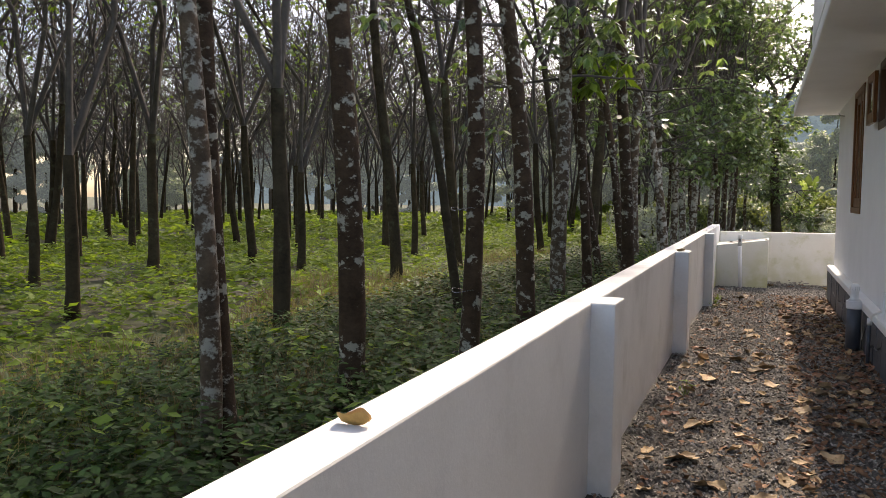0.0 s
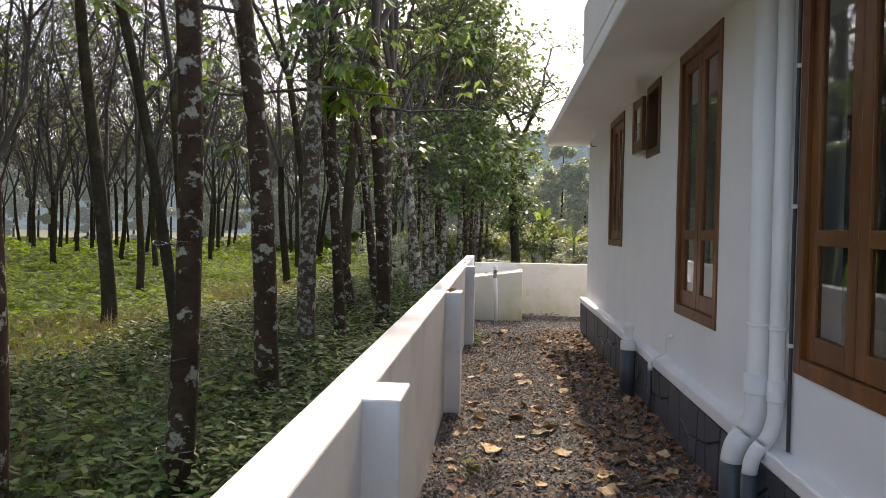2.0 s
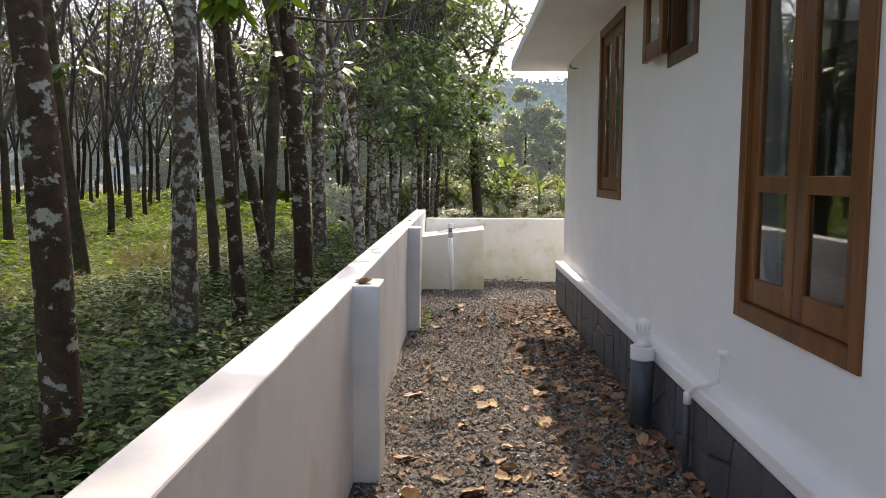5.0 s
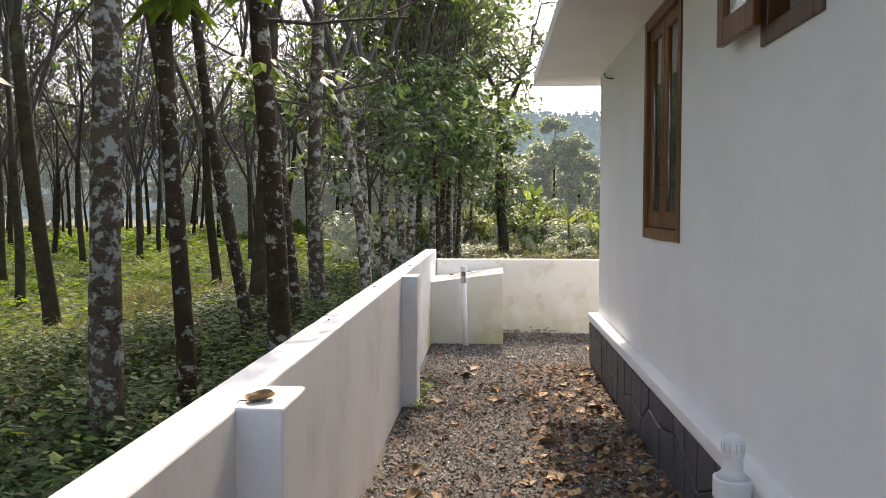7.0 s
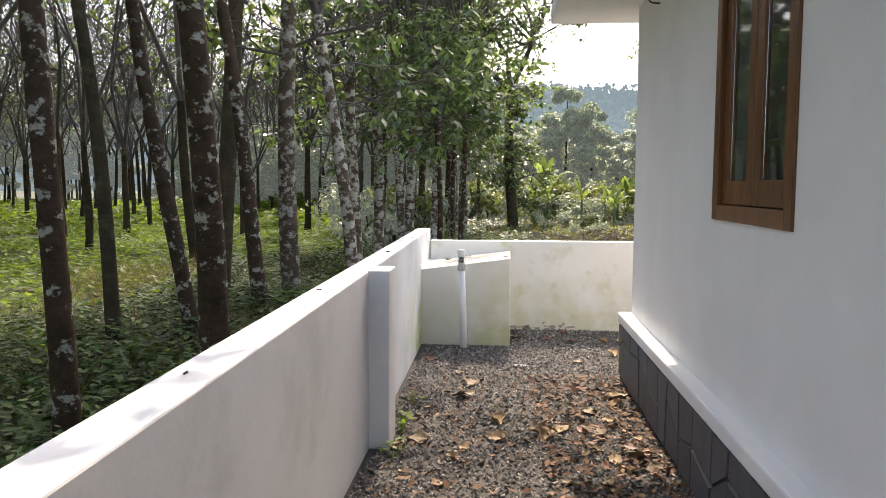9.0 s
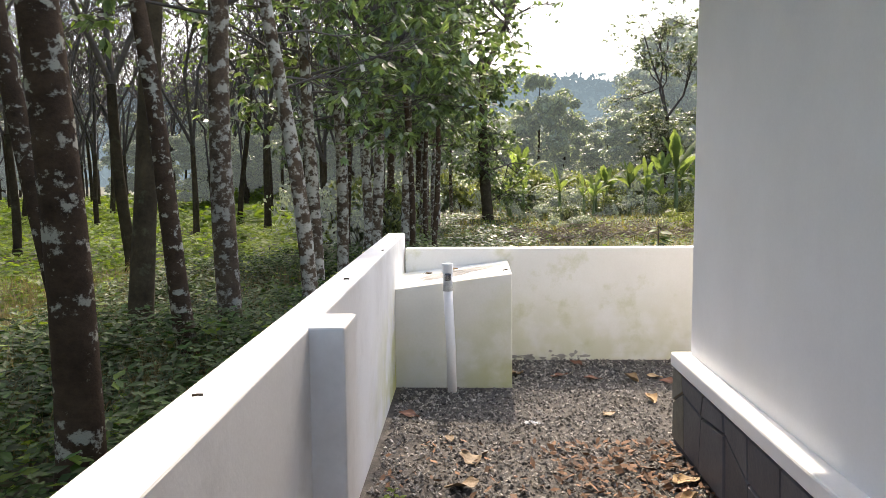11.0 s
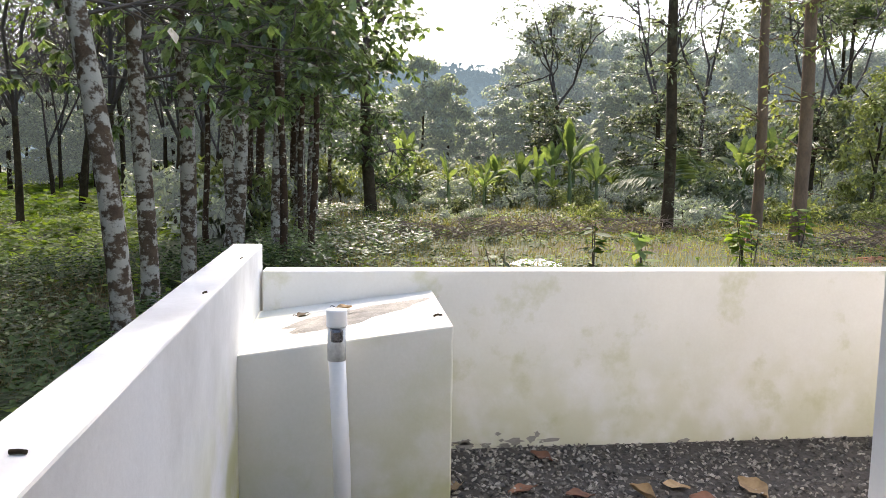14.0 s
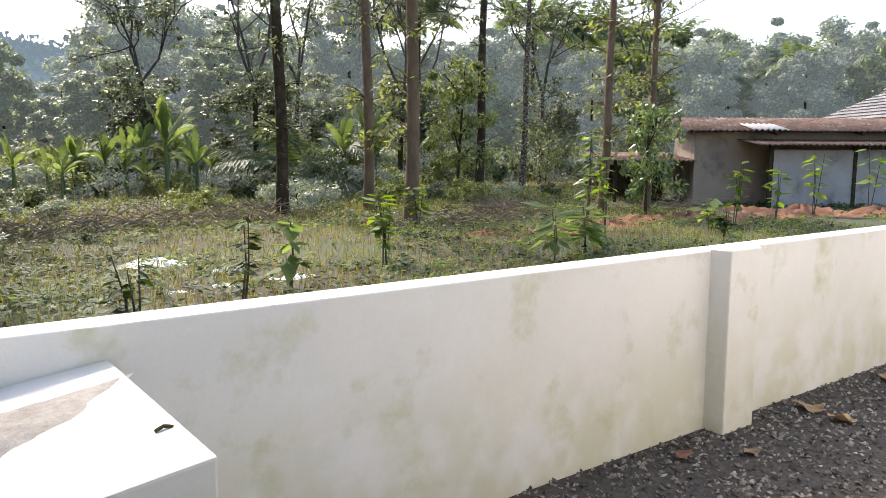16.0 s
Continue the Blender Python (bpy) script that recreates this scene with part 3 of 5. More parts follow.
def tree_meshes(seed, height, radius, fork, limbs=3, leafy=0.0, leaf_len=0.075, lean=(0.0, 0.0), side_low=None, sub=4, twigs=5, twiglets=3, spread=1.0, leaves_per_tip=4):
    """Trunk (verts, faces), branches, and leaves of one tree."""
    rng = random.Random(seed)
    nrng = np.random.default_rng(seed)
    trunk, branch = ([], []), ([], [])
    tips = []
    top = Vector((lean[0] * fork, lean[1] * fork, fork))
    n = max(6, int(fork / 0.35))
    pts = []
    ph = rng.uniform(0, 6)
    for i in range(n + 1):
        s = i / n
        p = top * s
        bow = 0.05 * math.sin(s * 4.2 + ph) * fork / 4 * (s > 0)
        pts.append(p + Vector((bow, 0.6 * bow * math.cos(ph), 0)))
    rad = [radius * (1.35 if i == 0 else 1 - 0.28 * i / n) * (1 + rng.uniform(-0.05, 0.05)) for i in range(n + 1)]
    pts[0].z = -0.3
    tube(trunk, pts, rad, 12)
    base = pts[-1]

    def twig(a, heading, length, r, level):
        b = a + heading * length
        mid = rod(a, b, rng, length * 0.07, 3)
        tube(branch, mid, [r * (1 - 0.6 * i / 3) for i in range(4)], 5 if r > 0.02 else 3)
        if level == 0:
            tips.append((b, heading))
            return
        for _ in range(sub if level == 3 else twigs if level == 2 else twiglets):
            s = rng.uniform(0.3, 1.0)
            start = mid[min(int(s * 3), 2)].lerp(mid[min(int(s * 3), 2) + 1], s * 3 - int(s * 3) if s < 1 else 1)
            away = Vector((rng.gauss(0, 1), rng.gauss(0, 1), rng.gauss(0.25, 0.7))).normalized()
            twig(start, (heading * 0.75 + away * 0.75 * spread).normalized(), length * rng.uniform(0.4, 0.62), r * 0.52, level - 1)

    turn = rng.uniform(0, 6.28)
    for k in range(limbs):
        a = turn + math.tau * k / limbs + rng.uniform(-0.4, 0.4)
        tilt = rng.uniform(0.15, 0.42) * spread
        heading = Vector((math.cos(a) * math.sin(tilt), math.sin(a) * math.sin(tilt), math.cos(tilt)))
        twig(base, heading, (height - fork) * rng.uniform(0.6, 0.8), radius * 0.55, 3)
    if side_low is not None:
        for _ in range(side_low[1]):
            z = rng.uniform(side_low[0], fork)
            a = rng.uniform(0, 6.28)
            start = top * (z / fork)
            twig(start, Vector((math.cos(a), math.sin(a), rng.uniform(-0.1, 0.5))).normalized(), rng.uniform(0.9, 1.7), radius * 0.2, 2)
    leaves = None
    if leafy:
        C, A, W = [], [], []
        for tip, heading in tips:
            if rng.random() > leafy:
                continue
            for _ in range(leaves_per_tip):
                out = Vector((rng.gauss(0, 1), rng.gauss(0, 1), rng.gauss(-0.3, 0.4))).normalized()
                hub = tip + out * rng.uniform(0.05, 0.2)
                for j in (-1, 0, 1):
                    yaw = j * 0.75
                    d = Vector((out.x * math.cos(yaw) - out.y * math.sin(yaw), out.x * math.sin(yaw) + out.y * math.cos(yaw), out.z - 0.3)).normalized()
                    size = leaf_len * rng.uniform(0.7, 1.25)
                    wide = d.cross(Vector((rng.gauss(0, 0.4), rng.gauss(0, 0.4), 1))).normalized()
                    C.append(hub + d * size)
                    A.append(d * size)
                    W.append(wide * size * 0.5)
        leaves = leaf_quads(C, A, W, 0.25) if C else None
    return trunk, branch, leaves


def make_tree(name, label, seed, bark, leaf, at=(0, 0, 0), turn=0, group="", twig_mat=None, **shape):
    t = thing(name, label, "tree", at, turn, group)
    trunk, branch, leaves = tree_meshes(seed, **shape)
    part("trunk", trunk, bark, t, smooth=True)
    tagged(part("branchwork", branch, twig_mat or TWIG, t, smooth=True), kind="stuff")
    if leaves:
        part("crown", leaves, leaf, t)
    return t


def rest(x, y):
    return ground_height(x, y)


# the row along the boundary wall: place, radius, fork, leafy share, bark
ROW = [
    (-2.95, 3.5, 0.062, 5.0, 0.0, BARK_PALE, (-0.03, 0.0)), (-2.83, 3.6, 0.058, 4.0, 0.0, BARK, (-0.1, 0.05)), (-2.72, 4.72, 0.1, 4.6, 0.0, BARK, (-0.01, 0.0)), (-1.99, 5.31, 0.075, 4.5, 0.0, BARK, (-0.02, 0.0)),
    (-2.25, 7.75, 0.105, 4.2, 0.25, BARK, (-0.085, 0.0)), (-3.36, 8.8, 0.06, 4.6, 0.0, BARK_FAR, (-0.2, -0.02)), (-2.62, 10.58, 0.115, 4.0, 0.35, BARK_PALE, (-0.01, 0.0)), (-2.45, 11.3, 0.075, 4.2, 0.2, BARK, (-0.02, 0.02)),
    (-2.06, 12.46, 0.11, 4.4, 0.35, BARK, (-0.02, 0.01)), (-2.74, 13.85, 0.075, 4.0, 0.2, BARK, (-0.15, 0.04)), (-3.4, 13.85, 0.07, 4.0, 0.0, BARK_FAR, (-0.1, 0.0)),
    (-2.46, 15.2, 0.085, 4.0, 0.2, BARK, (-0.17, 0.08)), (-2.5, 16.25, 0.115, 4.4, 0.3, BARK_PALE, (0.0, 0.0)), (-2.03, 17.7, 0.095, 4.0, 0.4, BARK_WHITE, (-0.12, 0.06)),
    (-2.5, 20.2, 0.1, 4.4, 0.7, BARK_WHITE, (0.0, 0.0)), (-2.2, 21.2, 0.1, 4.2, 0.7, BARK_WHITE, (-0.04, 0.0)), (-1.95, 23.6, 0.11, 4.2, 1.0, BARK_WHITE, (0.0, 0.0)),
    (-2.64, 27.2, 0.13, 4.0, 0.65, BARK_WHITE, (0.0, 0.02)), (-1.6, 26.1, 0.1, 4.0, 0.65, BARK_WHITE, (0.0, 0.0)), (-1.5, 30.0, 0.11, 4.4, 0.65, BARK_WHITE, (0.01, 0.0)),
    (-2.4, 31.0, 0.12, 4.0, 0.65, BARK, (0.0, 0.0)), (-1.3, 34.0, 0.1, 4.0, 0.65, BARK_WHITE, (0.0, 0.0)), (-2.0, 37.0, 0.12, 4.0, 0.65, BARK, (0.0, 0.0)),
]
more = random.Random(77)
for k in range(14):
    ROW.append((more.uniform(-3.2, -0.9), 24 + 1.5 * k + more.uniform(-0.6, 0.6), more.uniform(0.055, 0.09), 4.2, 0.45, more.choice((BARK, BARK_PALE)), (more.uniform(-0.03, 0.03), 0.0)))
for n, (x, y, r, fork, leafy, bark, lean) in enumerate(ROW):
    words = "leafy rubber tree with pale lichen on its trunk" if leafy > 0.4 else "bare rubber tree with lichen-spotted bark"
    make_tree("rubber_tree", words, 100 + n, bark, LEAF, (x, y, rest(x, y)), group="rubber trees", height=10.5 if leafy < 0.4 else 9.0, radius=r, fork=fork, spread=1.0 if y < 22 else 0.72,
              leafy=leafy, lean=lean, leaf_len=0.076, side_low=(2.6 if y > 14 else 3.3, 3 + int(9 * leafy * leafy)) if leafy > 0.22 else None, twiglets=5 if leafy > 0.4 else 4)

# bare plantation behind: a few trees repeated at other turns
KINDS = [make_tree("rubber_tree", "bare slender rubber tree with dark mossy bark", 300 + k, BARK_FAR, (LEAF_NEW, LEAF, LEAF, LEAF_NEW, LEAF, LEAF)[k], (-14 - 3 * k, 9 + 4 * k, -0.2), 40 * k, "rubber trees",
                   height=11 + (k % 3), radius=0.1 + 0.012 * (k % 3), fork=(2.2, 3.4, 4.4, 2.8, 5.0, 3.0)[k], limbs=(2, 3, 2, 3, 2, 4)[k], leafy=0.11, twiglets=6,
                   lean=((0.06, 0.03), (-0.04, 0.05), (0.1, -0.02), (0, 0), (-0.08, -0.04), (0.03, 0.0))[k], leaf_len=0.09) for k in range(6)]
rng = random.Random(21)
spots = [(-8.6, 7.6), (-4.9, 7.1), (-6.2, 12.6), (-12.3, 13.0), (-12.6, 10.3), (-9.6, 14.7), (-6.5, 16.5), (-3.45, 16.4)]
for i in range(12):
    for j in range(21):
        x, y = -5.5 - 3.7 * i + rng.uniform(-1.4, 1.4), -4 + 3.5 * j + rng.uniform(-1.5, 1.5)
        if all(math.hypot(x - a, y - b) > 2.2 for a, b in spots) and x < -4.2 + (-0.6 if y < 20 else 0):
            spots.append((x, y))
for k, (x, y) in enumerate(spots):
    copy_thing(KINDS[rng.randrange(6)], pose(x, y, rest(x, y), 0, 0, rng.uniform(0, 360)))


# ---------------------------------------------------------------- leafy masses: bushes and forest trees
def clump_crown(seed, shape, count, size, lobes=14):
    """Leaves gathered on the shells of many overlapping lobes, with gaps between them. shape: half-widths and height of the crown."""
    g = np.random.default_rng(seed)
    a, b, z0, z1 = shape
    hubs = unit(g, lobes) * g.uniform(0.3, 1.0, (lobes, 1)) * [a, b, (z1 - z0) / 2] + [0, 0, (z0 + z1) / 2]
    sizes = g.uniform(0.45, 1.35, lobes) * 1.2 * min(a, b, (z1 - z0) / 1.6) / lobes ** 0.42
    pick = g.integers(0, lobes, count)
    way = unit(g, count)
    C = hubs[pick] + way * sizes[pick][:, None] * g.uniform(0.45, 1.3, (count, 1)) * [1, 1, 0.75]
    face = way * 0.8 + unit(g, count) * 0.75 + [0, 0, 0.5]
    along = np.cross(face, unit(g, count)) + [0, 0, -0.2]
    along *= (size * g.uniform(0.6, 1.4, count) / np.linalg.norm(along, axis=1))[:, None]
    across = np.cross(along, face)
    across *= (0.45 * size / np.maximum(np.linalg.norm(across, axis=1), 1e-6))[:, None]
    return leaf_quads(C, along, across, 0.2)


def forest_tree(name, label, seed, at, height, wide, leaf, count=2600, size=0.2, bark=None, group="", low=0.3, lobes=16, turn=0):
    t = thing(name, label, "tree" if name != "bush" else "bush", at, turn, group)
    r = random.Random(seed)
    store = ([], [])
    z0 = height * low
    tube(store, [Vector((0, 0, -0.3)), Vector((r.uniform(-0.1, 0.1), r.uniform(-0.1, 0.1), z0)), Vector((r.uniform(-0.3, 0.3), r.uniform(-0.3, 0.3), height * 0.85))], [height * 0.016, height * 0.012, height * 0.003], 8)
    for k in range(0 if name == "forest_tree" else 6):
        a, z = r.uniform(0, 6.28), r.uniform(z0 * 0.8, height * 0.7)
        tube(store, [Vector((0, 0, z)), Vector((wide * 0.2 * math.cos(a), wide * 0.2 * math.sin(a), z + height * 0.06)), Vector((wide * 0.45 * math.cos(a), wide * 0.45 * math.sin(a), z + height * 0.12))],
             [height * 0.009, height * 0.006, height * 0.002], 5)
    part("trunk", store, bark or BARK_FAR, t, smooth=True)
    part("crown", clump_crown(seed, (wide, wide, z0, height), count, size, lobes), leaf, t)
    return t


rng = random.Random(4)
# the third bush is paler through the haze emission painted into its leaf
BUSHES = [forest_tree("bush", "dense green undergrowth bush", 500 + k, (-1.5 + 0.9 * k, 42 + k, -0.4), 1.6 + 0.4 * k, 1.2 + 0.2 * k, (FOREST, LEAF_DRAB, HAZY_GLOW)[k], 1400, 0.11, group="undergrowth", low=0.05, lobes=12) for k in range(3)]
for k in range(60):
    x, y = rng.uniform(-3, 34), rng.uniform(45, 54)
    copy_thing(BUSHES[rng.randrange(3)], pose(x, y, rest(x, y), 0, 0, rng.uniform(0, 360)))
for k in range(9):
    x, y = rng.uniform(-5, -2.6), rng.uniform(28, 42)
    copy_thing(BUSHES[rng.randrange(3)], pose(x, y, rest(x, y) - 0.3, 0, 0, rng.uniform(0, 360)))
for k in range(46):
    x, y = rng.uniform(-0.5, 22), rng.uniform(32, 44)
    if x > 2.5 or y > 34:
        scrub = copy_thing(BUSHES[rng.randrange(3)], pose(x, y, rest(x, y) - 0.05, 0, 0, rng.uniform(0, 360)))
        size = rng.uniform(0.22, 0.5) * (1.3 if y > 38 else 1)
        scrub.scale = (size * 1.3, size * 1.3, size)
# the haze over these trees is emission in their leaf material
WOODS = [forest_tree("forest_tree", ("tall leafy forest tree on the slope", "round dark-crowned forest tree", "slender forest tree with an open crown", "spreading forest tree with painted-in haze")[k], 520 + k,
                     (4 + 9 * k, 58 + 3 * k, -0.5), (9, 13, 12, 16)[k], (2.8, 3.6, 2.2, 5.0)[k], (HAZY_GLOW, MISTY_GLOW, HAZY_GLOW, MISTY_GLOW)[k], 20000, (0.15, 0.19, 0.15, 0.22)[k], group="forest trees", low=(0.02, 0.04, 0.15, 0.1)[k], lobes=75) for k in range(4)]
for k in range(185):
    y = 51 + 62 * rng.random() ** 1.4
    x = rng.uniform(-10 - y * 0.1, 30 + y * 0.9)
    kind = rng.choice((0, 0, 2, 0)) if y < 66 else rng.choice((1, 3, 0, 1))
    s = rng.uniform(0.45, 0.8) if y < 66 else rng.uniform(0.65, 1.15)
    tall = (9, 13, 12, 16)[kind]
    bearing = math.degrees(math.atan2(x, y - 11))
    reach = math.radians(4.6 if 0 < bearing < 13 else 10.5 if bearing < 26 else 8.0 if bearing < 45 else 7.0)
    s = min(s, (1.4 + math.hypot(x, y - 11) * math.tan(reach) - rest(x, y)) / tall)
    if s < 0.25:
        continue
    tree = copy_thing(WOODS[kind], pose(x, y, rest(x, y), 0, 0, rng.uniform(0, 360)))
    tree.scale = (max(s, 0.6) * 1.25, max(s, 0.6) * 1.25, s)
for k in range(62):
    a, d = rng.uniform(38, 82), rng.uniform(52, 88)
    x, y = d * math.sin(radians(a)), 13 + d * math.cos(radians(a))
    if math.hypot(x - 46, y - 30) < 11:
        continue
    kind = rng.choice((0, 1, 2, 3))
    s = (1.4 + d * math.tan(radians(rng.uniform(5.5, 9.6)))) / (9, 13, 12, 16)[kind]
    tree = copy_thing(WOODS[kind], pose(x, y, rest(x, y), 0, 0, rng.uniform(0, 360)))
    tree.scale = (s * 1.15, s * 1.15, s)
for k in range(42):
    a = rng.uniform(math.pi * 0.54, math.pi * 1.15)
    d = rng.uniform(58, 85)
    tree = copy_thing(WOODS[rng.choice((0, 2, 1))], pose(d * math.cos(a), 20 + d * math.sin(a), -0.8, 0, 0, rng.uniform(0, 360)))
    s = rng.uniform(0.6, 1.0)
    tree.scale = (s * 1.2, s * 1.2, s)


# ---------------------------------------------------------------- far hills and their tree line
def hill(name, x0, x1, y, depth, tops, label):
    g = random.Random(name)
    V, F, nx, ny = [], [], 70, 14
    for j in range(ny + 1):
        for i in range(nx + 1):
            s, d = i / nx, j / ny
            k = s * (len(tops) - 1)
            a, f = int(min(k, len(tops) - 2)), k - int(min(k, len(tops) - 2))
            top = tops[a] * (1 - f) + tops[a + 1] * f
            V.append((x0 + (x1 - x0) * s, y + depth * d, -2 + top * math.sin(d * math.pi / 2) + (g.uniform(-0.04, 0.04) * top if j else 0)))
    for j in range(ny):
        for i in range(nx):
            F.append((j * (nx + 1) + i, j * (nx + 1) + i + 1, (j + 1) * (nx + 1) + i + 1, (j + 1) * (nx + 1) + i))
    return tagged(part(name, (V, F), HILL_GLOW), label, "hill", kind="structure")


# hill and tree cover share the emission that imitates mist
hill("backdrop_hill", -160, 240, 170, 110, (30, 32, 34, 36, 33, 28, 26, 24, 22), "far forested hill with painted-in blue haze")


def hill_woods():
    """The tree cover of the far hill, too far to tell one tree from the next."""
    g = np.random.default_rng(44)
    me = bpy.data.objects["backdrop_hill"].data
    co = np.array([v.co[:] for v in me.vertices])
    at = co[g.integers(0, len(co), 30000)] + g.normal(0, 1, (30000, 3)) * [3.5, 3.5, 0.9] + [0, 0, 0.8]
    along = unit(g, 30000) * g.uniform(0.6, 1.4, (30000, 1))
    across = np.cross(along, unit(g, 30000)) * 0.7
    return tagged(part("far_woods", leaf_quads(at, along, across, 0.2), HILL_GLOW), "tree cover on the far hill with painted-in blue haze", "trees", kind="stuff")


hill_woods()


# ---------------------------------------------------------------- far bare trees of the plantation
rng = random.Random(33)
def far_rows():
    """The far end of the bare plantation, past telling one tree from the next."""
    V, F = [], []
    for k in range(300):
        if k < 220:
            x, y = rng.uniform(-95, -50), rng.uniform(-20, 90)
        else:
            x, y = rng.uniform(-50, -5), rng.uniform(70, 95)
        trunk, branch, _ = tree_meshes(700 + k, 11 + k % 3, 0.12, 2.5 + (k % 5) * 0.5, 3, sub=3, twigs=4, twiglets=3)
        for verts, faces in (trunk, branch):
            n = len(V)
            V.extend((p.x + x, p.y + y, p.z + rest(x, y)) for p in verts)
            F.extend(tuple(i + n for i in f) for f in faces)
    # the outermost twigs of the bare crowns
    g = np.random.default_rng(34)
    n = 85000
    at = np.stack([-8.0 - 72 * g.random(n) ** 1.2, g.uniform(-12, 85, n), 3.6 + 8.5 * g.random(n) ** 0.8], 1)
    way = unit(g, n) * [1, 1, 0.6] + [0, 0, 0.75]
    way *= (g.uniform(0.35, 1.3, n) / np.linalg.norm(way, axis=1))[:, None]
    side = np.cross(way, unit(g, n))
    side *= (g.uniform(0.003, 0.009, n) * (1 + at[:, 0] / -40) / np.maximum(np.linalg.norm(side, axis=1), 1e-6))[:, None]
    first = len(V)
    V.extend(np.stack([at - way - side, at - way + side, at + way], 1).reshape(-1, 3).tolist())
    F.extend((first + np.arange(3 * n).reshape(n, 3)).tolist())
    return tagged(part("far_rubber_trees", (V, F), TWIG), "far rows of bare grey-brown rubber trees", "trees", kind="stuff")


far_rows()


# ---------------------------------------------------------------- weeds and grass
def heights(x, y):
    return np.array([ground_height(a, b) for a, b in zip(x, y)])


def weed_patch(name, label, material, seed, xs, ys, count, leaves, tall, size, keep=None):
    """Many small leafy plants as one stretch of undergrowth."""
    g = np.random.default_rng(seed)
    x, y = g.uniform(*xs, count), g.uniform(*ys, count)
    swell = np.array([noise.noise(Vector((a * 0.5, b * 0.5, seed))) for a, b in zip(x, y)])
    stay = swell > -0.25 + 0.35 * g.random(count) - 0.3
    if keep:
        stay &= keep(x, y)
    x, y, swell = x[stay], y[stay], swell[stay]
    n = len(x)
    z = heights(x, y)
    h = tall * (0.55 + 0.6 * g.random(n) + 0.6 * np.maximum(swell, 0))
    px, py, pz, ph = (np.repeat(v, leaves) for v in (x, y, z, h))
    m = n * leaves
    a = g.uniform(0, 2 * np.pi, m)
    out = np.stack([np.cos(a), np.sin(a), g.uniform(-0.25, 0.55, m)], 1)
    s = size * g.uniform(0.5, 1.3, m)
    C = np.stack([px, py, pz + ph * g.uniform(0.25, 1.0, m)], 1) + out * (s * g.uniform(0.8, 2.2, m))[:, None]
    W = np.cross(out, np.stack([g.normal(0, 0.3, m), g.normal(0, 0.3, m), np.ones(m)], 1))
    W /= np.linalg.norm(W, axis=1)[:, None]
    V, F = leaf_quads(C, out * s[:, None], W * (s * 0.5)[:, None], 0.3)
    return tagged(part(name, (V, F), material), label, "plants", kind="stuff")


def grass_patch(name, label, material, seed, xs, ys, count, tall, wide, keep=None):
    g = np.random.default_rng(seed)
    x, y = g.uniform(*xs, count), g.uniform(*ys, count)
    if keep:
        stay = keep(x, y)
        x, y = x[stay], y[stay]
    n = len(x)
    z = heights(x, y)
    a = g.uniform(0, 2 * np.pi, n)
    h = tall * g.uniform(0.4, 1.2, n)
    lean = g.normal(0, 0.35, (n, 2)) * h[:, None]
    base = np.stack([x, y, z - 0.01], 1)
    side = np.stack([np.cos(a), np.sin(a), 0 * a], 1) * (wide * g.uniform(0.6, 1.4, n))[:, None]
    mid = base + np.stack([lean[:, 0] * 0.35, lean[:, 1] * 0.35, h * 0.6], 1)
    tip = base + np.stack([lean[:, 0], lean[:, 1], h], 1)
    V = np.stack([base - side, base + side, mid + side * 0.7, tip, mid - side * 0.7], 1).reshape(-1, 3)
    k = 5 * np.arange(n)[:, None]
    F = (k + [0, 1, 2, 4]).tolist() + (k + [4, 2, 3]).tolist()
    return tagged(part(name, (V.tolist(), F), material), label, "grass", kind="stuff")


weed_patch("weeds", "dense dark green weeds under the rubber trees, canopy shade in their colour", WEED_SHADED, 61, (-5.0, -1.0), (-1, 24), 12500, 13, 0.4, 0.038)
weed_patch("weeds", "bright green weeds across the plantation floor", LEAF_NEW, 62, (-22, -4.0), (-4, 40), 13000, 8, 0.2, 0.085)
weed_patch("weeds", "green weeds far across the plantation floor", LEAF_NEW, 63, (-60, -20), (-15, 75), 9000, 6, 0.3, 0.22)
weed_patch("weeds", "green weeds at the far end of the plantation", LEAF_NEW, 60, (-24, -2.5), (38, 78), 5000, 6, 0.3, 0.2)
weed_patch("weeds", "fresh yellow-green weeds in the rough field", LEAF_NEW, 59, (-1, 26), (16, 40), 2200, 7, 0.13, 0.055)
weed_patch("weeds", "fresh green sprouts among the plantation weeds", LEAF_NEW, 64, (-4.6, -1.05), (-1, 24), 500, 8, 0.42, 0.06)
grass_patch("dry_grass", "thin brown dry grass between the trees", DRYGRASS, 65, (-9.5, -2.2), (-2, 22), 34000, 0.4, 0.0045, lambda x, y: np.abs(x + 4.6 + 0.8 * np.sin(y * 0.7)) < 2.1)
weed_patch("weeds", "low weeds in the rough field", WEED_SHADED, 66, (-1, 26), (16, 40), 15000, 6, 0.1, 0.05, lambda x, y: np.sin(x * 0.9) + np.cos(y * 0.8 + x * 0.3) > -0.7)
weed_patch("weeds", "leafy weeds along the plantation edge", LEAF, 67, (-2.2, 2.2), (16.2, 40), 2200, 10, 0.3, 0.06, lambda x, y: x < 0.3 + 1.1 * np.sin(y * 0.5))
grass_patch("field_grass", "yellowish green grass in the rough field", GRASS, 68, (-1, 18), (16, 34), 34000, 0.16, 0.006)
grass_patch("field_grass", "yellowish green grass farther out in the field", GRASS, 69, (-1, 40), (30, 50), 16000, 0.22, 0.014)


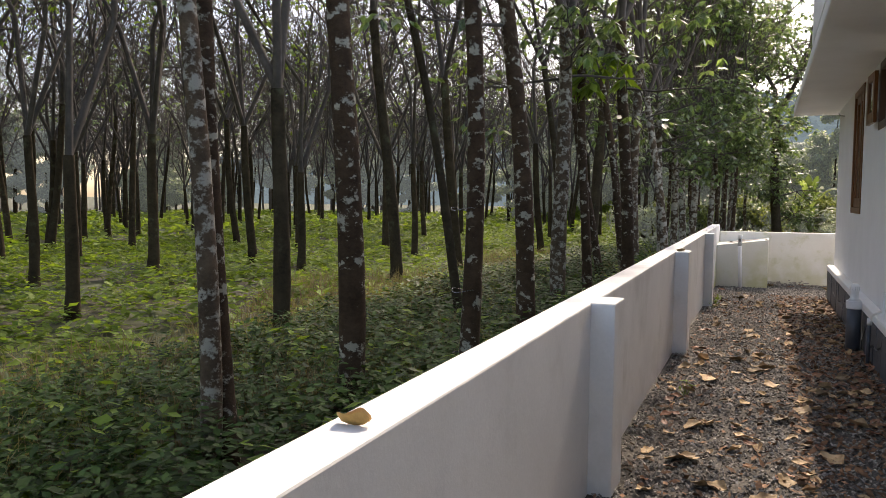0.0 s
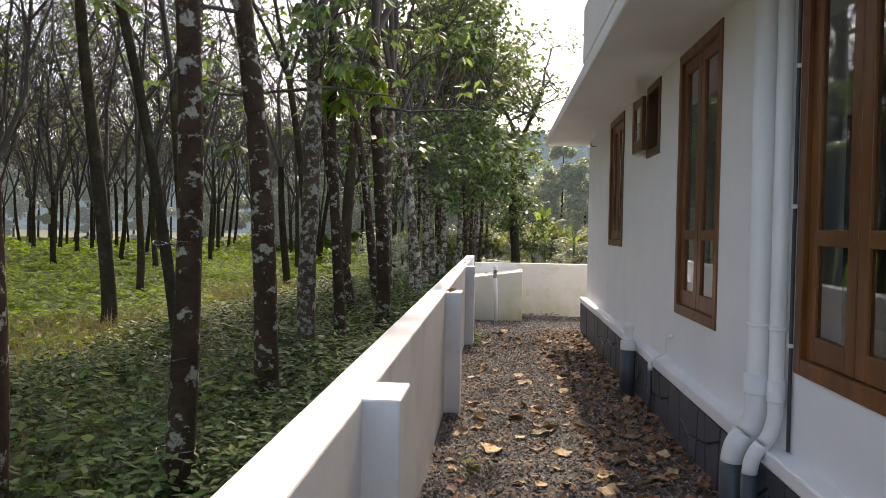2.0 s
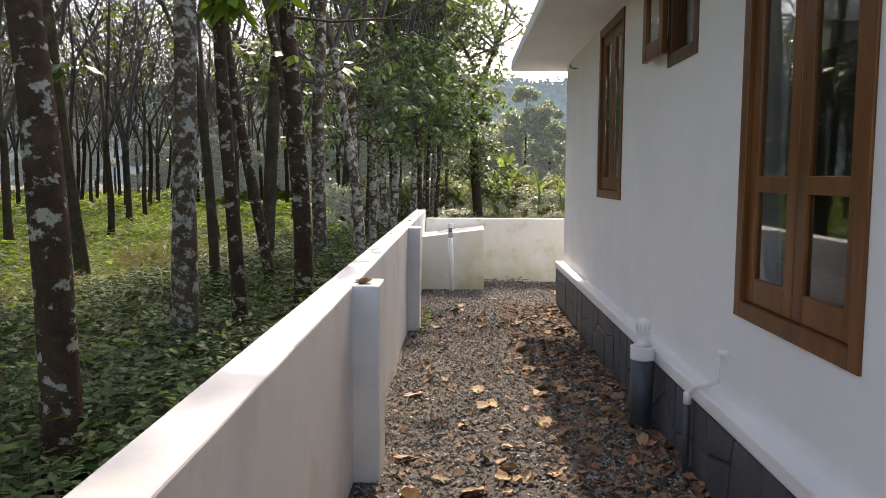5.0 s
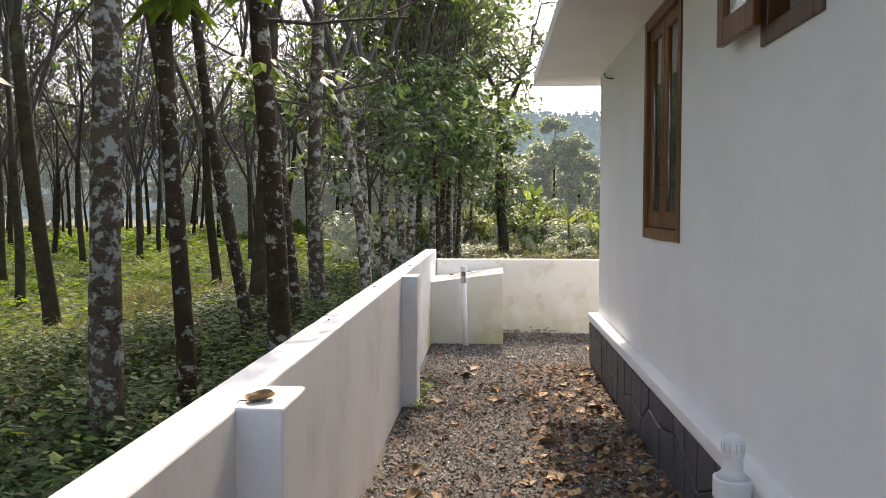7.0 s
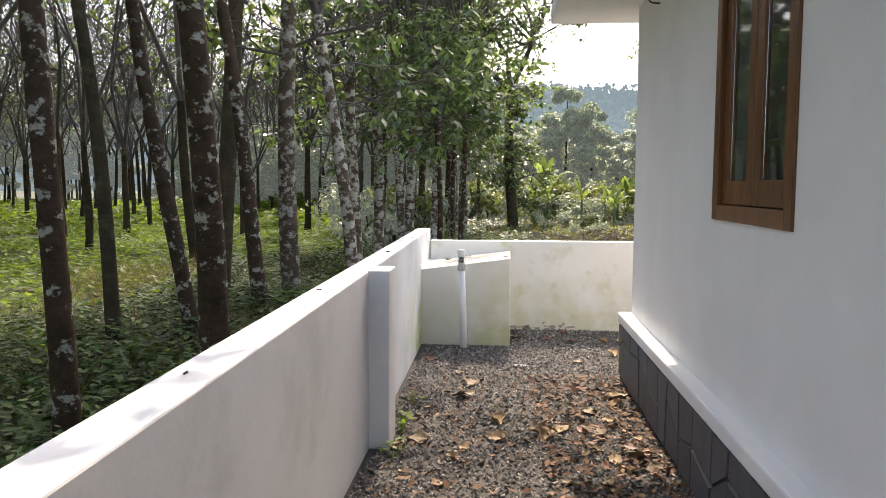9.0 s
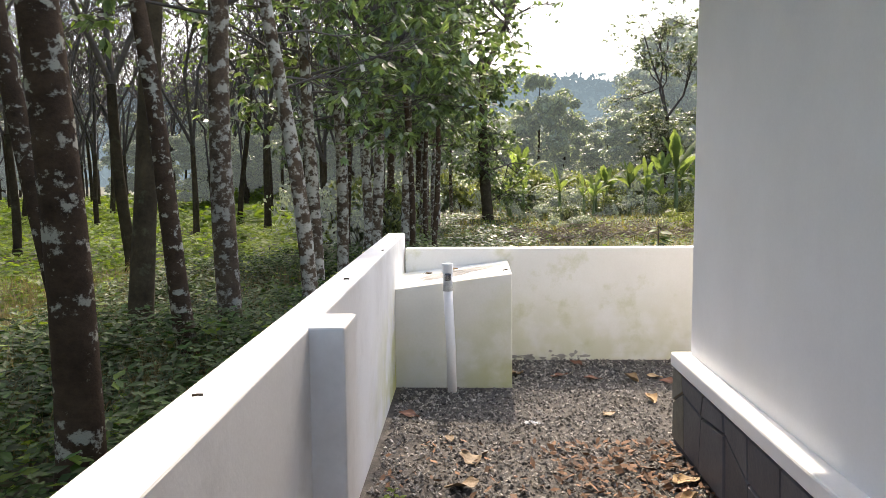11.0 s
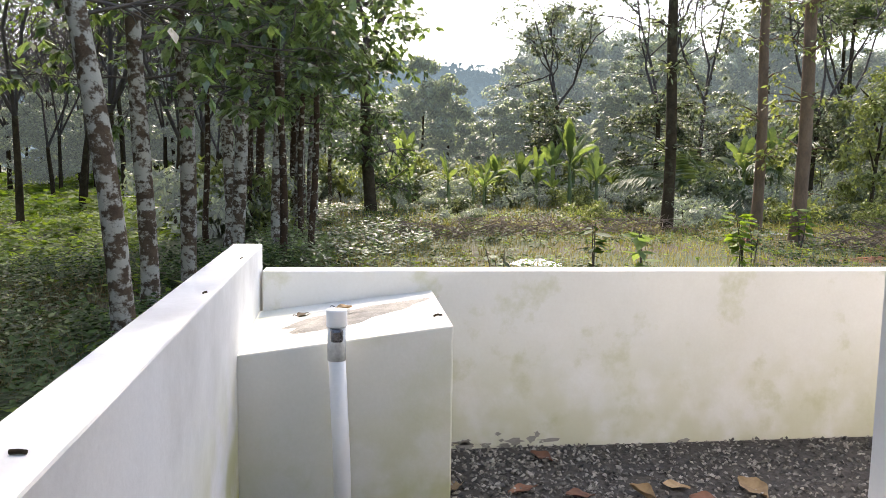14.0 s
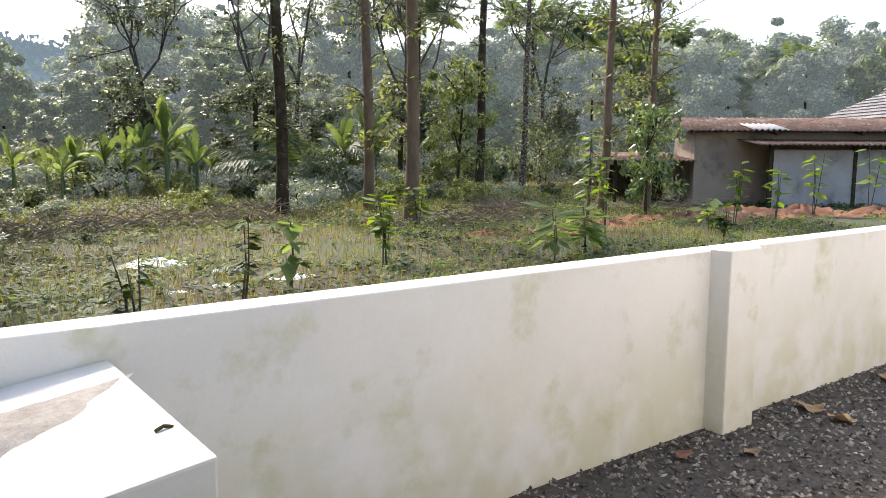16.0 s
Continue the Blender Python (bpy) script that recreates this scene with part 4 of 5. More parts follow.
# ---------------------------------------------------------------- crushed stone
def crushed_stone():
    g = np.random.default_rng(9)
    n = 46000
    x, y = g.uniform(-0.77, 0.93, n), g.uniform(0.8, 15.68, n)
    m = 11000
    x, y = np.r_[x, g.uniform(0.9, 6.5, m)], np.r_[y, g.uniform(13.62, 15.68, m)]
    stay = ~((x < 0.06) & (y > 14.78))
    x, y = x[stay], y[stay]
    n = len(x)
    z = np.array([yard_height(b) for b in y])
    r = g.uniform(0.007, 0.0165, n)
    form = np.array([(1, 0, 0), (-1, 0, 0), (0, 1, 0), (0, -1, 0), (0, 0, 1), (0, 0, -1)], float)
    V = form[None] * g.uniform(0.55, 1.25, (n, 6, 1)) + g.normal(0, 0.18, (n, 6, 3))
    a = g.uniform(0, 2 * np.pi, n)
    c, s = np.cos(a)[:, None], np.sin(a)[:, None]
    X, Y = V[..., 0] * c - V[..., 1] * s, V[..., 0] * s + V[..., 1] * c
    tip = g.normal(0, 0.5, (n, 1))
    Z = V[..., 2] * 0.7 + X * tip
    P = np.stack([X, Y, Z], -1) * r[:, None, None] + np.stack([x, y, z + r * g.uniform(0.0, 0.7, n)], 1)[:, None]
    F = np.array([(0, 2, 4), (2, 1, 4), (1, 3, 4), (3, 0, 4), (2, 0, 5), (1, 2, 5), (3, 1, 5), (0, 3, 5)])
    return tagged(part("gravel", (P.reshape(-1, 3).tolist(), (6 * np.arange(n)[:, None, None] + F).reshape(-1, 3).tolist()), STONE), "grey and brown crushed stone over the yard", "gravel", kind="stuff")


crushed_stone()


# ---------------------------------------------------------------- fallen leaves
def leaf_mesh(seed, length, width, curl, lobed):
    """A withered leaf: uneven outline, folded along the midrib, bent and twisted along its length."""
    r = random.Random(seed)
    n, m, V, F = 12, 7, [], []
    twist, arch, fold = r.uniform(-0.9, 0.9), r.uniform(0.5, 1.3) * curl, r.uniform(0.5, 1.0) * curl
    left, right = r.uniform(0.75, 1.1), r.uniform(0.75, 1.1)
    ph = r.uniform(0, 6)
    for i in range(n + 1):
        s = i / n
        w = width * math.sin(math.pi * min(s * 0.96 + 0.03, 1)) ** 0.75 * (1 + (0.13 * math.sin(s * 17 + ph) if lobed else 0.05 * math.sin(s * 11 + ph)))
        for k in range(m):
            t = k / (m - 1) * 2 - 1
            side = w * (left if t < 0 else right)
            y, z = t * side * (1 - 0.25 * fold * abs(t)), fold * abs(t) ** 1.4 * side + 0.12 * width * math.sin(5 * t + 9 * s + ph) * abs(t) + r.uniform(-0.02, 0.02) * width
            turn = twist * (s - 0.4)
            y, z = y * math.cos(turn) - z * math.sin(turn), y * math.sin(turn) + z * math.cos(turn)
            V.append(((s - 0.5) * length * (1 - 0.1 * curl), y + 0.06 * length * math.sin(s * 3 + ph), z + arch * length * 0.5 * (s - 0.45) ** 2))
    for i in range(n):
        for k in range(m - 1):
            F.append((i * m + k, i * m + k + 1, (i + 1) * m + k + 1, (i + 1) * m + k))
    low = min(v[2] for v in V)
    return [(x, y, z - low) for x, y, z in V], F


def fallen(name, label, seed, material, at, length=0.17, width=0.055, curl=0.6, lobed=False, turn=0):
    ob = part(name, leaf_mesh(seed, length, width, curl, lobed), material, None, label, True)
    stalk = ([], [])
    tube(stalk, [Vector((-length * 0.5, -0.0, 0.012)), Vector((-length * 0.64, 0.01, 0.016)), Vector((-length * 0.72, 0.012, 0.01))], [0.0025, 0.002, 0.0015], 5)
    part("stalk", stalk, TWIG, ob)
    ob.matrix_basis = pose(*at, 0, 0, turn)
    return tagged(ob, label, "leaf", "fallen leaves")


MODELS = [
    fallen("fallen_leaf", "large curled brown dry leaf on the gravel", 1, DRYLEAF, (-0.03, 7.05, 0.0), 0.19, 0.07, 0.42, True, 30),
    fallen("fallen_leaf", "flat light brown dry leaf on the gravel", 2, DRYLEAF, (-0.38, 6.57, 0.0), 0.18, 0.08, 0.25, True, 100),
    fallen("fallen_leaf", "narrow brown dry leaf on the gravel", 3, DRYLEAF, (-0.08, 6.65, 0.0), 0.13, 0.038, 0.3, False, 200),
    fallen("fallen_leaf", "rust red dry leaf on the gravel", 4, RUSTLEAF, (-0.5, 7.5, 0.0), 0.15, 0.055, 0.35, False, 300),
    fallen("fallen_leaf", "broad pale brown dry leaf on the gravel", 6, DRYLEAF, (0.3, 6.1, 0.0), 0.16, 0.08, 0.5, True, 60),
    fallen("fallen_leaf", "folded brown dry leaf on the gravel", 7, DRYLEAF, (0.6, 5.6, 0.0), 0.17, 0.06, 1.0, False, 140),
    fallen("fallen_leaf", "small curled brown leaf on the gravel", 5, DRYLEAF, (-0.28, 7.26, 0.0), 0.09, 0.032, 0.5, False, 0),
]
SEEN = [(0.43, 6.41, 0), (0.71, 6.56, 1), (-0.18, 6.92, 2), (-0.55, 7.95, 3), (0.63, 7.03, 1), (-0.39, 5.13, 1), (-0.09, 5.06, 2), (-0.49, 7.4, 0), (-0.4, 4.45, 1), (0.04, 7.2, 0), (-0.49, 5.62, 4), (-0.36, 6.6, 3),
        (0.38, 4.78, 1), (-0.65, 5.0, 4), (0.79, 9.2, 1), (-0.6, 9.2, 3), (0.12, 9.9, 2), (0.55, 12.1, 1), (0.7, 9.66, 0), (0.52, 9.16, 0), (-0.38, 9.64, 4), (0.25, 10.4, 2), (-0.3, 12.9, 1), (0.52, 12.2, 2), (0.85, 11.5, 2),
        (0.3, 9.97, 0), (-0.27, 13.28, 0), (1.0, 14.45, 0), (0.66, 14.13, 2), (-0.66, 14.1, 3), (0.84, 12.98, 0), (0.63, 15.5, 3), (0.12, 15.15, 1), (0.44, 15.1, 3), (-0.38, 13.63, 4), (0.69, 15.02, 3), (0.98, 15.0, 0), (1.53, 15.02, 0),
        (1.18, 15.08, 2), (1.25, 14.92, 3), (3.8, 15.5, 1), (3.75, 15.28, 0), (2.94, 15.33, 2), (4.8, 15.5, 0), (2.63, 15.5, 3), (4.2, 15.1, 1)]
rng = random.Random(12)
for x, y, k in SEEN:
    copy_thing(MODELS[{0: rng.choice((0, 4, 5)), 1: rng.choice((1, 4)), 2: 2, 3: 3, 4: 6}[k]], pose(x, y, yard_height(y) + 0.012, rng.uniform(-10, 10), rng.uniform(-10, 10), rng.uniform(0, 360)))
for k in range(150):
    y = rng.uniform(2.5, 13.5)
    x = rng.uniform(0.25, 0.88) if rng.random() < 0.62 else rng.uniform(-0.66, 0.3)
    leaf = copy_thing(MODELS[rng.choice((0, 1, 2, 3, 4, 5, 6, 6))], pose(x, y, yard_height(y) + 0.012, rng.uniform(-18, 18), rng.uniform(-18, 18), rng.uniform(0, 360)))
    s = rng.uniform(0.55, 0.9)
    leaf.scale = (s, s, s)
for k in range(110):
    y = rng.uniform(5.5, 12.5)
    leaf = copy_thing(MODELS[rng.choice((3, 3, 3, 6, 2))], pose(0.9 - 0.6 * rng.random() ** 1.3, y, yard_height(y) + 0.014, rng.uniform(-22, 22), rng.uniform(-22, 22), rng.uniform(0, 360)))
    s = rng.uniform(0.5, 0.85)
    leaf.scale = (s, s, s)
for k in range(70):
    y = rng.uniform(3.4, 9.0)
    leaf = copy_thing(MODELS[rng.choice((0, 1, 1, 3, 4, 5, 6))], pose(rng.uniform(-0.64, 0.35), y, yard_height(y) + 0.012, rng.uniform(-18, 18), rng.uniform(-18, 18), rng.uniform(0, 360)))
    s = rng.uniform(0.4, 0.8)
    leaf.scale = (s, s, s)
fallen("fallen_leaf", "curled yellow-brown leaf lying on the wall top", 21, YELLOWLEAF, (-0.85, 1.52, wall_crest(1.5)), 0.1, 0.042, 1.1, False, -20)
fallen("fallen_leaf", "curled pale brown leaf lying on the wall pier", 22, DRYLEAF, (-0.745, 7.72, wall_crest(7.64) + 0.003), 0.11, 0.04, 1.3, False, 65)
tagged(copy_thing(MODELS[6], pose(-0.58, 15.44, 0.68, 0, 0, 50)), "small folded brown leaf on the chamber lid")
tagged(copy_thing(MODELS[6], pose(-0.39, 15.45, 0.715, 0, 0, 10)), "small folded brown leaf on the chamber lid")


def litter():
    g = np.random.default_rng(15)
    n = 6500
    x = np.where(g.random(n) < 0.78, 0.92 - 0.72 * g.random(n) ** 1.2, g.uniform(-0.74, 0.3, n))
    y = 2.0 + 11.6 * g.random(n) ** 1.1
    a = g.uniform(0, 2 * np.pi, n)
    s = g.uniform(0.012, 0.036, n)
    out = np.stack([np.cos(a), np.sin(a), g.normal(0, 0.35, n)], 1) * s[:, None]
    W = np.stack([-np.sin(a), np.cos(a), g.normal(0, 0.45, n)], 1) * (s * g.uniform(0.3, 0.6, n))[:, None]
    z = np.array([yard_height(b) for b in y]) + g.uniform(0.012, 0.028, n)
    return tagged(part("leaf_litter", leaf_quads(np.stack([x, y, z], 1), out, W, 0.1), LITTER), "broken brown leaf litter strewn over the gravel", "litter", kind="stuff")


litter()


# ---------------------------------------------------------------- the hanging fresh sprays of the row
def spray(at, seed, leaf, count, size, label):
    r = random.Random(seed)
    t = thing("leaf_spray", label, "branch", at)
    twigs, C, A, W = ([], []), [], [], []
    for k in range(count):
        d = Vector((r.gauss(0, 0.7), r.gauss(0, 0.7), r.gauss(0.0, 0.4)))
        d = d.normalized() * r.uniform(0.2, 0.5)
        tube(twigs, [Vector((0, 0, 0.5)), d * 0.5 + Vector((0, 0, 0.3)), d], [0.009, 0.005, 0.003], 4)
        for j in range(9):
            a = r.uniform(0, 6.28)
            o = Vector((math.cos(a), math.sin(a), r.uniform(-1.3, -0.3))).normalized()
            s = size * r.uniform(0.7, 1.3)
            C.append(d + o * s)
            A.append(o * s)
            W.append(o.cross(Vector((r.gauss(0, 0.5), r.gauss(0, 0.5), 1))).normalized() * s * 0.36)
    part("twigwork", twigs, TWIG, t)
    part("foliage", leaf_quads(C, A, W, 0.3), leaf, t)
    return t


spray((-2.3, 11.4, 3.35), 71, LEAF_NEW, 17, 0.13, "bright fresh green rubber leaves hanging from a branch")
spray((-2.5, 11.0, 3.9), 72, LEAF, 9, 0.085, "dark green rubber leaves hanging from a branch")
spray((-2.2, 9.2, 4.0), 73, LEAF, 8, 0.085, "dark green rubber leaves hanging from a branch")


# ---------------------------------------------------------------- field behind the boundary wall
def timber_tree(at, height, radius, lean, seed, bark, leaf, label):
    t = thing("timber_tree", label, "tree", at)
    r = random.Random(seed)
    trunk, limbs = ([], []), ([], [])
    n = 14
    pts = [Vector((lean * height * (i / n) + 0.05 * math.sin(i * 0.9), 0.04 * math.cos(i * 0.7), -0.3 if i == 0 else height * i / n)) for i in range(n + 1)]
    tube(trunk, pts, [radius * (1.3 if i == 0 else 1.06 - 0.55 * i / n) for i in range(n + 1)], 12)
    C, A, W = [], [], []
    for k in range(80):
        z = height * r.uniform(0.14, 1.0)
        p = pts[min(int(z / height * n), n)]
        a = r.uniform(0, 6.28)
        length = r.uniform(0.4, 1.0) if z < height * 0.6 else r.uniform(0.8, 2.2)
        d = Vector((math.cos(a), math.sin(a), r.uniform(-0.1, 0.6)))
        q = p + d * length
        tube(limbs, [p, p.lerp(q, 0.5) + Vector((0, 0, 0.08)), q], [0.03 if length > 1 else 0.014, 0.015, 0.004], 5)
        for j in range(26 if length > 1 else 16):
            o = Vector((r.gauss(0, 1), r.gauss(0, 1), r.gauss(-0.4, 0.5))).normalized()
            s = r.uniform(0.05, 0.1)
            C.append(p.lerp(q, r.uniform(0.4, 1.1)) + o * r.uniform(0.05, 0.4))
            A.append(o * s)
            W.append(o.cross(Vector((r.gauss(0, 0.5), r.gauss(0, 0.5), 1))).normalized() * s * 0.5)
    part("trunk", trunk, bark, t, smooth=True)
    tagged(part("branchwork", limbs, bark, t, smooth=True), kind="stuff")
    part("crown", leaf_quads(C, A, W, 0.25), leaf, t)
    return t


timber_tree((9.87, 28.2, -0.3), 15, 0.155, 0.005, 81, BARK_RED, LEAF_DRAB, "tall straight brown-barked timber tree with sparse leaves")
timber_tree((10.5, 31.1, -0.3), 14, 0.14, -0.01, 82, BARK_RED, LEAF_DRAB, "tall straight brown-barked timber tree with sparse leaves")
timber_tree((8.24, 31.65, -0.3), 15, 0.15, -0.012, 83, BARK_FAR, FOREST, "tall dark-barked timber tree with a leafy top")
timber_tree((18.6, 36.2, -0.3), 13, 0.17, 0.02, 84, BARK_FAR, FOREST, "slender dark-barked timber tree with a leafy top")
timber_tree((23.0, 38.5, -0.3), 13, 0.14, 0.03, 85, BARK_PALE, FOREST, "slender pale-barked timber tree with a leafy top")
timber_tree((15.6, 27.4, -0.3), 10, 0.12, 0.04, 86, BARK_RED, LEAF_DRAB, "slender leaning timber tree with yellowish leaves")
timber_tree((17.0, 27.0, -0.3), 10, 0.1, 0.03, 87, BARK_RED, LEAF_DRAB, "slender leaning timber tree with yellowish leaves")
make_tree("climber_tree", "forked dark tree wrapped in climbers at the plantation edge", 88, BARK_FAR, LEAF, (0.45, 38.5, -0.35), height=13, radius=0.22, fork=5.6, limbs=4, leafy=0.8, leaf_len=0.075, leaves_per_tip=7, lean=(-0.03, 0), side_low=(0.5, 14), twiglets=5, spread=2.1)
for n, (x, y, h, fork) in enumerate(((13.0, 44.0, 12, 4.2), (16.4, 47.0, 13, 4.8), (19.6, 43.0, 11.5, 4.0), (23.0, 46.0, 13, 4.5), (9.4, 47.5, 10.5, 4.5), (27.5, 42.0, 12, 4.4), (31.0, 38.5, 13, 5.0))):
    make_tree("field_tree", "tall slender tree with an open airy crown at the field's edge", 140 + n, BARK_PALE if n % 2 else BARK_FAR, FOREST, (x, y, rest(x, y)), group="trees at the field's edge", height=h, radius=0.13, fork=fork,
              limbs=3, leafy=1.0, leaf_len=0.07, leaves_per_tip=9, lean=(0.02 * (n % 3 - 1), 0), side_low=(1.8, 16), twiglets=4, spread=1.2)
forest_tree("young_tree", "young bright green tree with layered foliage", 91, (16.8, 35.2, -0.3), 5.5, 1.5, LEAF_DRAB, 3000, 0.1, lobes=30, low=0.12)
forest_tree("young_tree", "young green tree beside the brown sheds", 92, (15.2, 25.6, -0.3), 3.2, 0.9, LEAF, 1600, 0.08, lobes=24, low=0.1)
for n, (x, y, h, w) in enumerate(((12.2, 37.6, 1.7, 1.3), (20.5, 39, 2.2, 1.8), (22.5, 33, 2.0, 1.5), (26, 40, 3.0, 2.2))):
    forest_tree("bush", "dark rounded bush in the field", 95 + n, (x, y, -0.35), h, w, FOREST, 1800, 0.09, lobes=24, low=0.0)


def frond(length, droop, leaflets, width, store, leaves, origin, yaw, rise, r):
    pts = []
    for i in range(9):
        s = i / 8
        out = length * s
        pts.append(origin + Vector((math.cos(yaw) * out * math.cos(rise * (1 - s * 0.4)), math.sin(yaw) * out * math.cos(rise * (1 - s * 0.4)), out * math.sin(rise) - droop * length * s * s)))
    tube(store, pts, [0.03 * (1 - 0.8 * i / 8) for i in range(9)], 5)
    C, A, W = leaves
    for k in range(leaflets):
        s = 0.12 + 0.86 * k / leaflets
        i = min(int(s * 8), 7)
        p = pts[i].lerp(pts[i + 1], s * 8 - i)
        ahead = (pts[i + 1] - pts[i]).normalized()
        side = ahead.cross(Vector((0, 0, 1))).normalized()
        for sign in (-1, 1):
            o = (side * sign + ahead * 0.6 + Vector((0, 0, r.uniform(-0.6, -0.15)))).normalized()
            s2 = width * (0.5 + math.sin(math.pi * s) * 0.6)
            C.append(p + o * s2)
            A.append(o * s2)
            W.append(ahead.cross(o).cross(o).normalized() * s2 * 0.11)


def coconut_palm(at, trunk_height, frond_len, count, seed, label):
    r = random.Random(seed)
    t = thing("coconut_palm", label, "palm", at, group="coconut palms")
    stem, ribs, leaves = ([], []), ([], []), ([], [], [])
    pts = [Vector((0.25 * math.sin(i * 0.3), 0.1 * math.sin(i * 0.25), -0.3 if i == 0 else trunk_height * i / 8)) for i in range(9)]
    tube(stem, pts, [0.17 * (1.3 if i == 0 else 1 - 0.35 * i / 8) for i in range(9)], 10)
    for k in range(count):
        frond(frond_len * r.uniform(0.8, 1.1), r.uniform(0.25, 0.75), 46, frond_len * 0.13, ribs, leaves, pts[-1].copy(), math.tau * k / count + r.uniform(-0.2, 0.2), r.uniform(0.3, 1.25), r)
    part("trunk", stem, BARK_FAR, t, smooth=True)
    part("ribs", ribs, PALM, t)
    part("fronds", leaf_quads(*leaves, 0.2), PALM, t)
    return t


coconut_palm((14.0, 41.3, -0.4), 0.8, 4.2, 18, 1, "young stemless coconut palm with long arching fronds")
far_palm = coconut_palm((42, 58, 0.0), 11, 4.5, 20, 2, "tall coconut palm against the sky")
for x, y, size in ((50, 60, 1), (36, 66, 1), (33, 60, 1), (57, 62, 1), (62, 60, 1), (38.6, 45.5, 0.62), (47, 46, 0.66), (52, 42, 0.7)):
    palm = copy_thing(far_palm, pose(x, y, rest(x, y), 0, 0, x * 37))
    palm.scale = (size, size, size)


def banana_plant(at, seed, height, label):
    r = random.Random(seed)
    t = thing("banana_plant", label, "banana plant", at, group="banana plants")
    stem = ([], [])
    tube(stem, [Vector((0, 0, -0.2)), Vector((0.02, 0, height * 0.25)), Vector((0.03, 0.02, height * 0.5))], [0.075, 0.06, 0.03], 10)
    part("stem", stem, PALM, t, smooth=True)
    for k in range(8):
        yaw, rise, length = math.tau * k / 8 * 1.6 + r.uniform(-0.3, 0.3), r.uniform(0.75, 1.45), height * r.uniform(0.55, 0.8)
        V, F, n = [], [], 10
        side = Vector((-math.sin(yaw), math.cos(yaw), 0))
        for i in range(n + 1):
            s = i / n
            out = length * s
            p = Vector((math.cos(yaw) * out * math.cos(rise), math.sin(yaw) * out * math.cos(rise), height * 0.45 + out * math.sin(rise) - 0.6 * length * s ** 2.2 * math.cos(rise * 0.7)))
            w = (0.03 if s < 0.15 else 0.17 * height / 3 * math.sin(math.pi * (s - 0.1) / 0.92) ** 0.6) * (1 + 0.3 * r.uniform(-1, 1))
            w = max(w, 0.004) if isinstance(w, float) else 0.004
            V += [p - side * w + Vector((0, 0, -0.55 * w)), p, p + side * w + Vector((0, 0, -0.55 * w))]
        for i in range(n):
            F += [(3 * i, 3 * i + 1, 3 * i + 4, 3 * i + 3), (3 * i + 1, 3 * i + 2, 3 * i + 5, 3 * i + 4)]
        part("leaf_blade", (V, F), BANANA, t, smooth=True)
    return t


BAN = [banana_plant((5.2 + 1.5 * k, 42.5 + 0.4 * k, -0.4), 30 + k, (2.3, 2.9, 1.9)[k], "banana plant with broad bright green leaves") for k in range(3)]
rng = random.Random(17)
for k in range(24):
    x, y = rng.choice((1.6, 4.6, 7.6, 9.8, 15.0)) + rng.gauss(0, 0.9), rng.uniform(39, 46)
    size = rng.uniform(0.65, 1.3)
    copy_thing(BAN[rng.randrange(3)], pose(x, y, rest(x, y), 0, 0, rng.uniform(0, 360))).scale = (size, size, size * rng.uniform(0.9, 1.25))
for x, y in ((23.5, 33.5), (2.0, 40.5), (1.4, 41.5)):
    copy_thing(BAN[2], pose(x, y, rest(x, y), 0, 0, x * 71))


def mound(name, label, category, at, wide, deep, high, material, seed):
    r = random.Random(seed)
    V, F, nr, na = [], [], 10, 28
    for i in range(nr + 1):
        for k in range(na):
            a, q = math.tau * k / na, i / nr
            f = 1 + 0.2 * math.sin(2 * a + seed) + 0.12 * math.sin(5 * a)
            z = high * (math.cos(q * math.pi) * 0.5 + 0.5) ** 0.6 * (0.8 + 0.12 * math.sin(4 * a + 5 * q + seed) + (r.uniform(-0.22, 0.22) if i else 0)) - 0.06
            V.append((wide * q * f * math.cos(a), deep * q * f * math.sin(a), z if i < nr else -0.25 if wide > 0.2 else -0.08))
    for i in range(nr):
        for k in range(na):
            F.append((i * na + k, i * na + (k + 1) % na, (i + 1) * na + (k + 1) % na, (i + 1) * na + k))
    ob = part(name, (V, F), material, None, label, True)
    ob.matrix_basis = pose(*at)
    return tagged(ob, label, category)


for n, (x, y, w, d, h) in enumerate(((9.5, 25.1, 1.5, 0.6, 0.24), (11.2, 24.6, 2.2, 0.7, 0.27), (13.0, 24.9, 2.2, 0.8, 0.3), (14.6, 25.3, 2.6, 0.9, 0.33), (16.2, 25.1, 2.4, 1.0, 0.36), (17.8, 24.7, 2.9, 1.2, 0.44), (19.6, 24.0, 2.9, 1.2, 0.46), (21.4, 22.7, 2.7, 1.1, 0.42), (23.0, 21.4, 2.5, 1.1, 0.36), (8.5, 27.8, 0.6, 0.5, 0.36), (6.3, 28.2, 1.6, 0.5, 0.18))):
    mound("earth_mound", "heap of freshly dug red laterite earth", "earth", (x, y, -0.36), w, d, h, REDSOIL, 40 + n)
for n, (x, y, w) in enumerate(((2.9, 24.8, 0.55), (2.3, 22.0, 0.5), (2.9, 22.1, 0.45), (3.9, 22.3, 0.5), (3.5, 23.4, 0.3), (10.6, 30.2, 0.4), (-0.2, 17.2, 0.3))):
    mound("plastic_sack", "flattened white plastic sack lying in the grass", "sack", (x, y, -0.28), w * 1.35, w * 0.8, 0.15, SACK, 60 + n)


mound("plastic_scrap", "flattened scrap of dull clear plastic on the gravel", "plastic", (0.13, 13.97, yard_height(13.97) + 0.06), 0.055, 0.03, 0.02, CLEAR, 77)


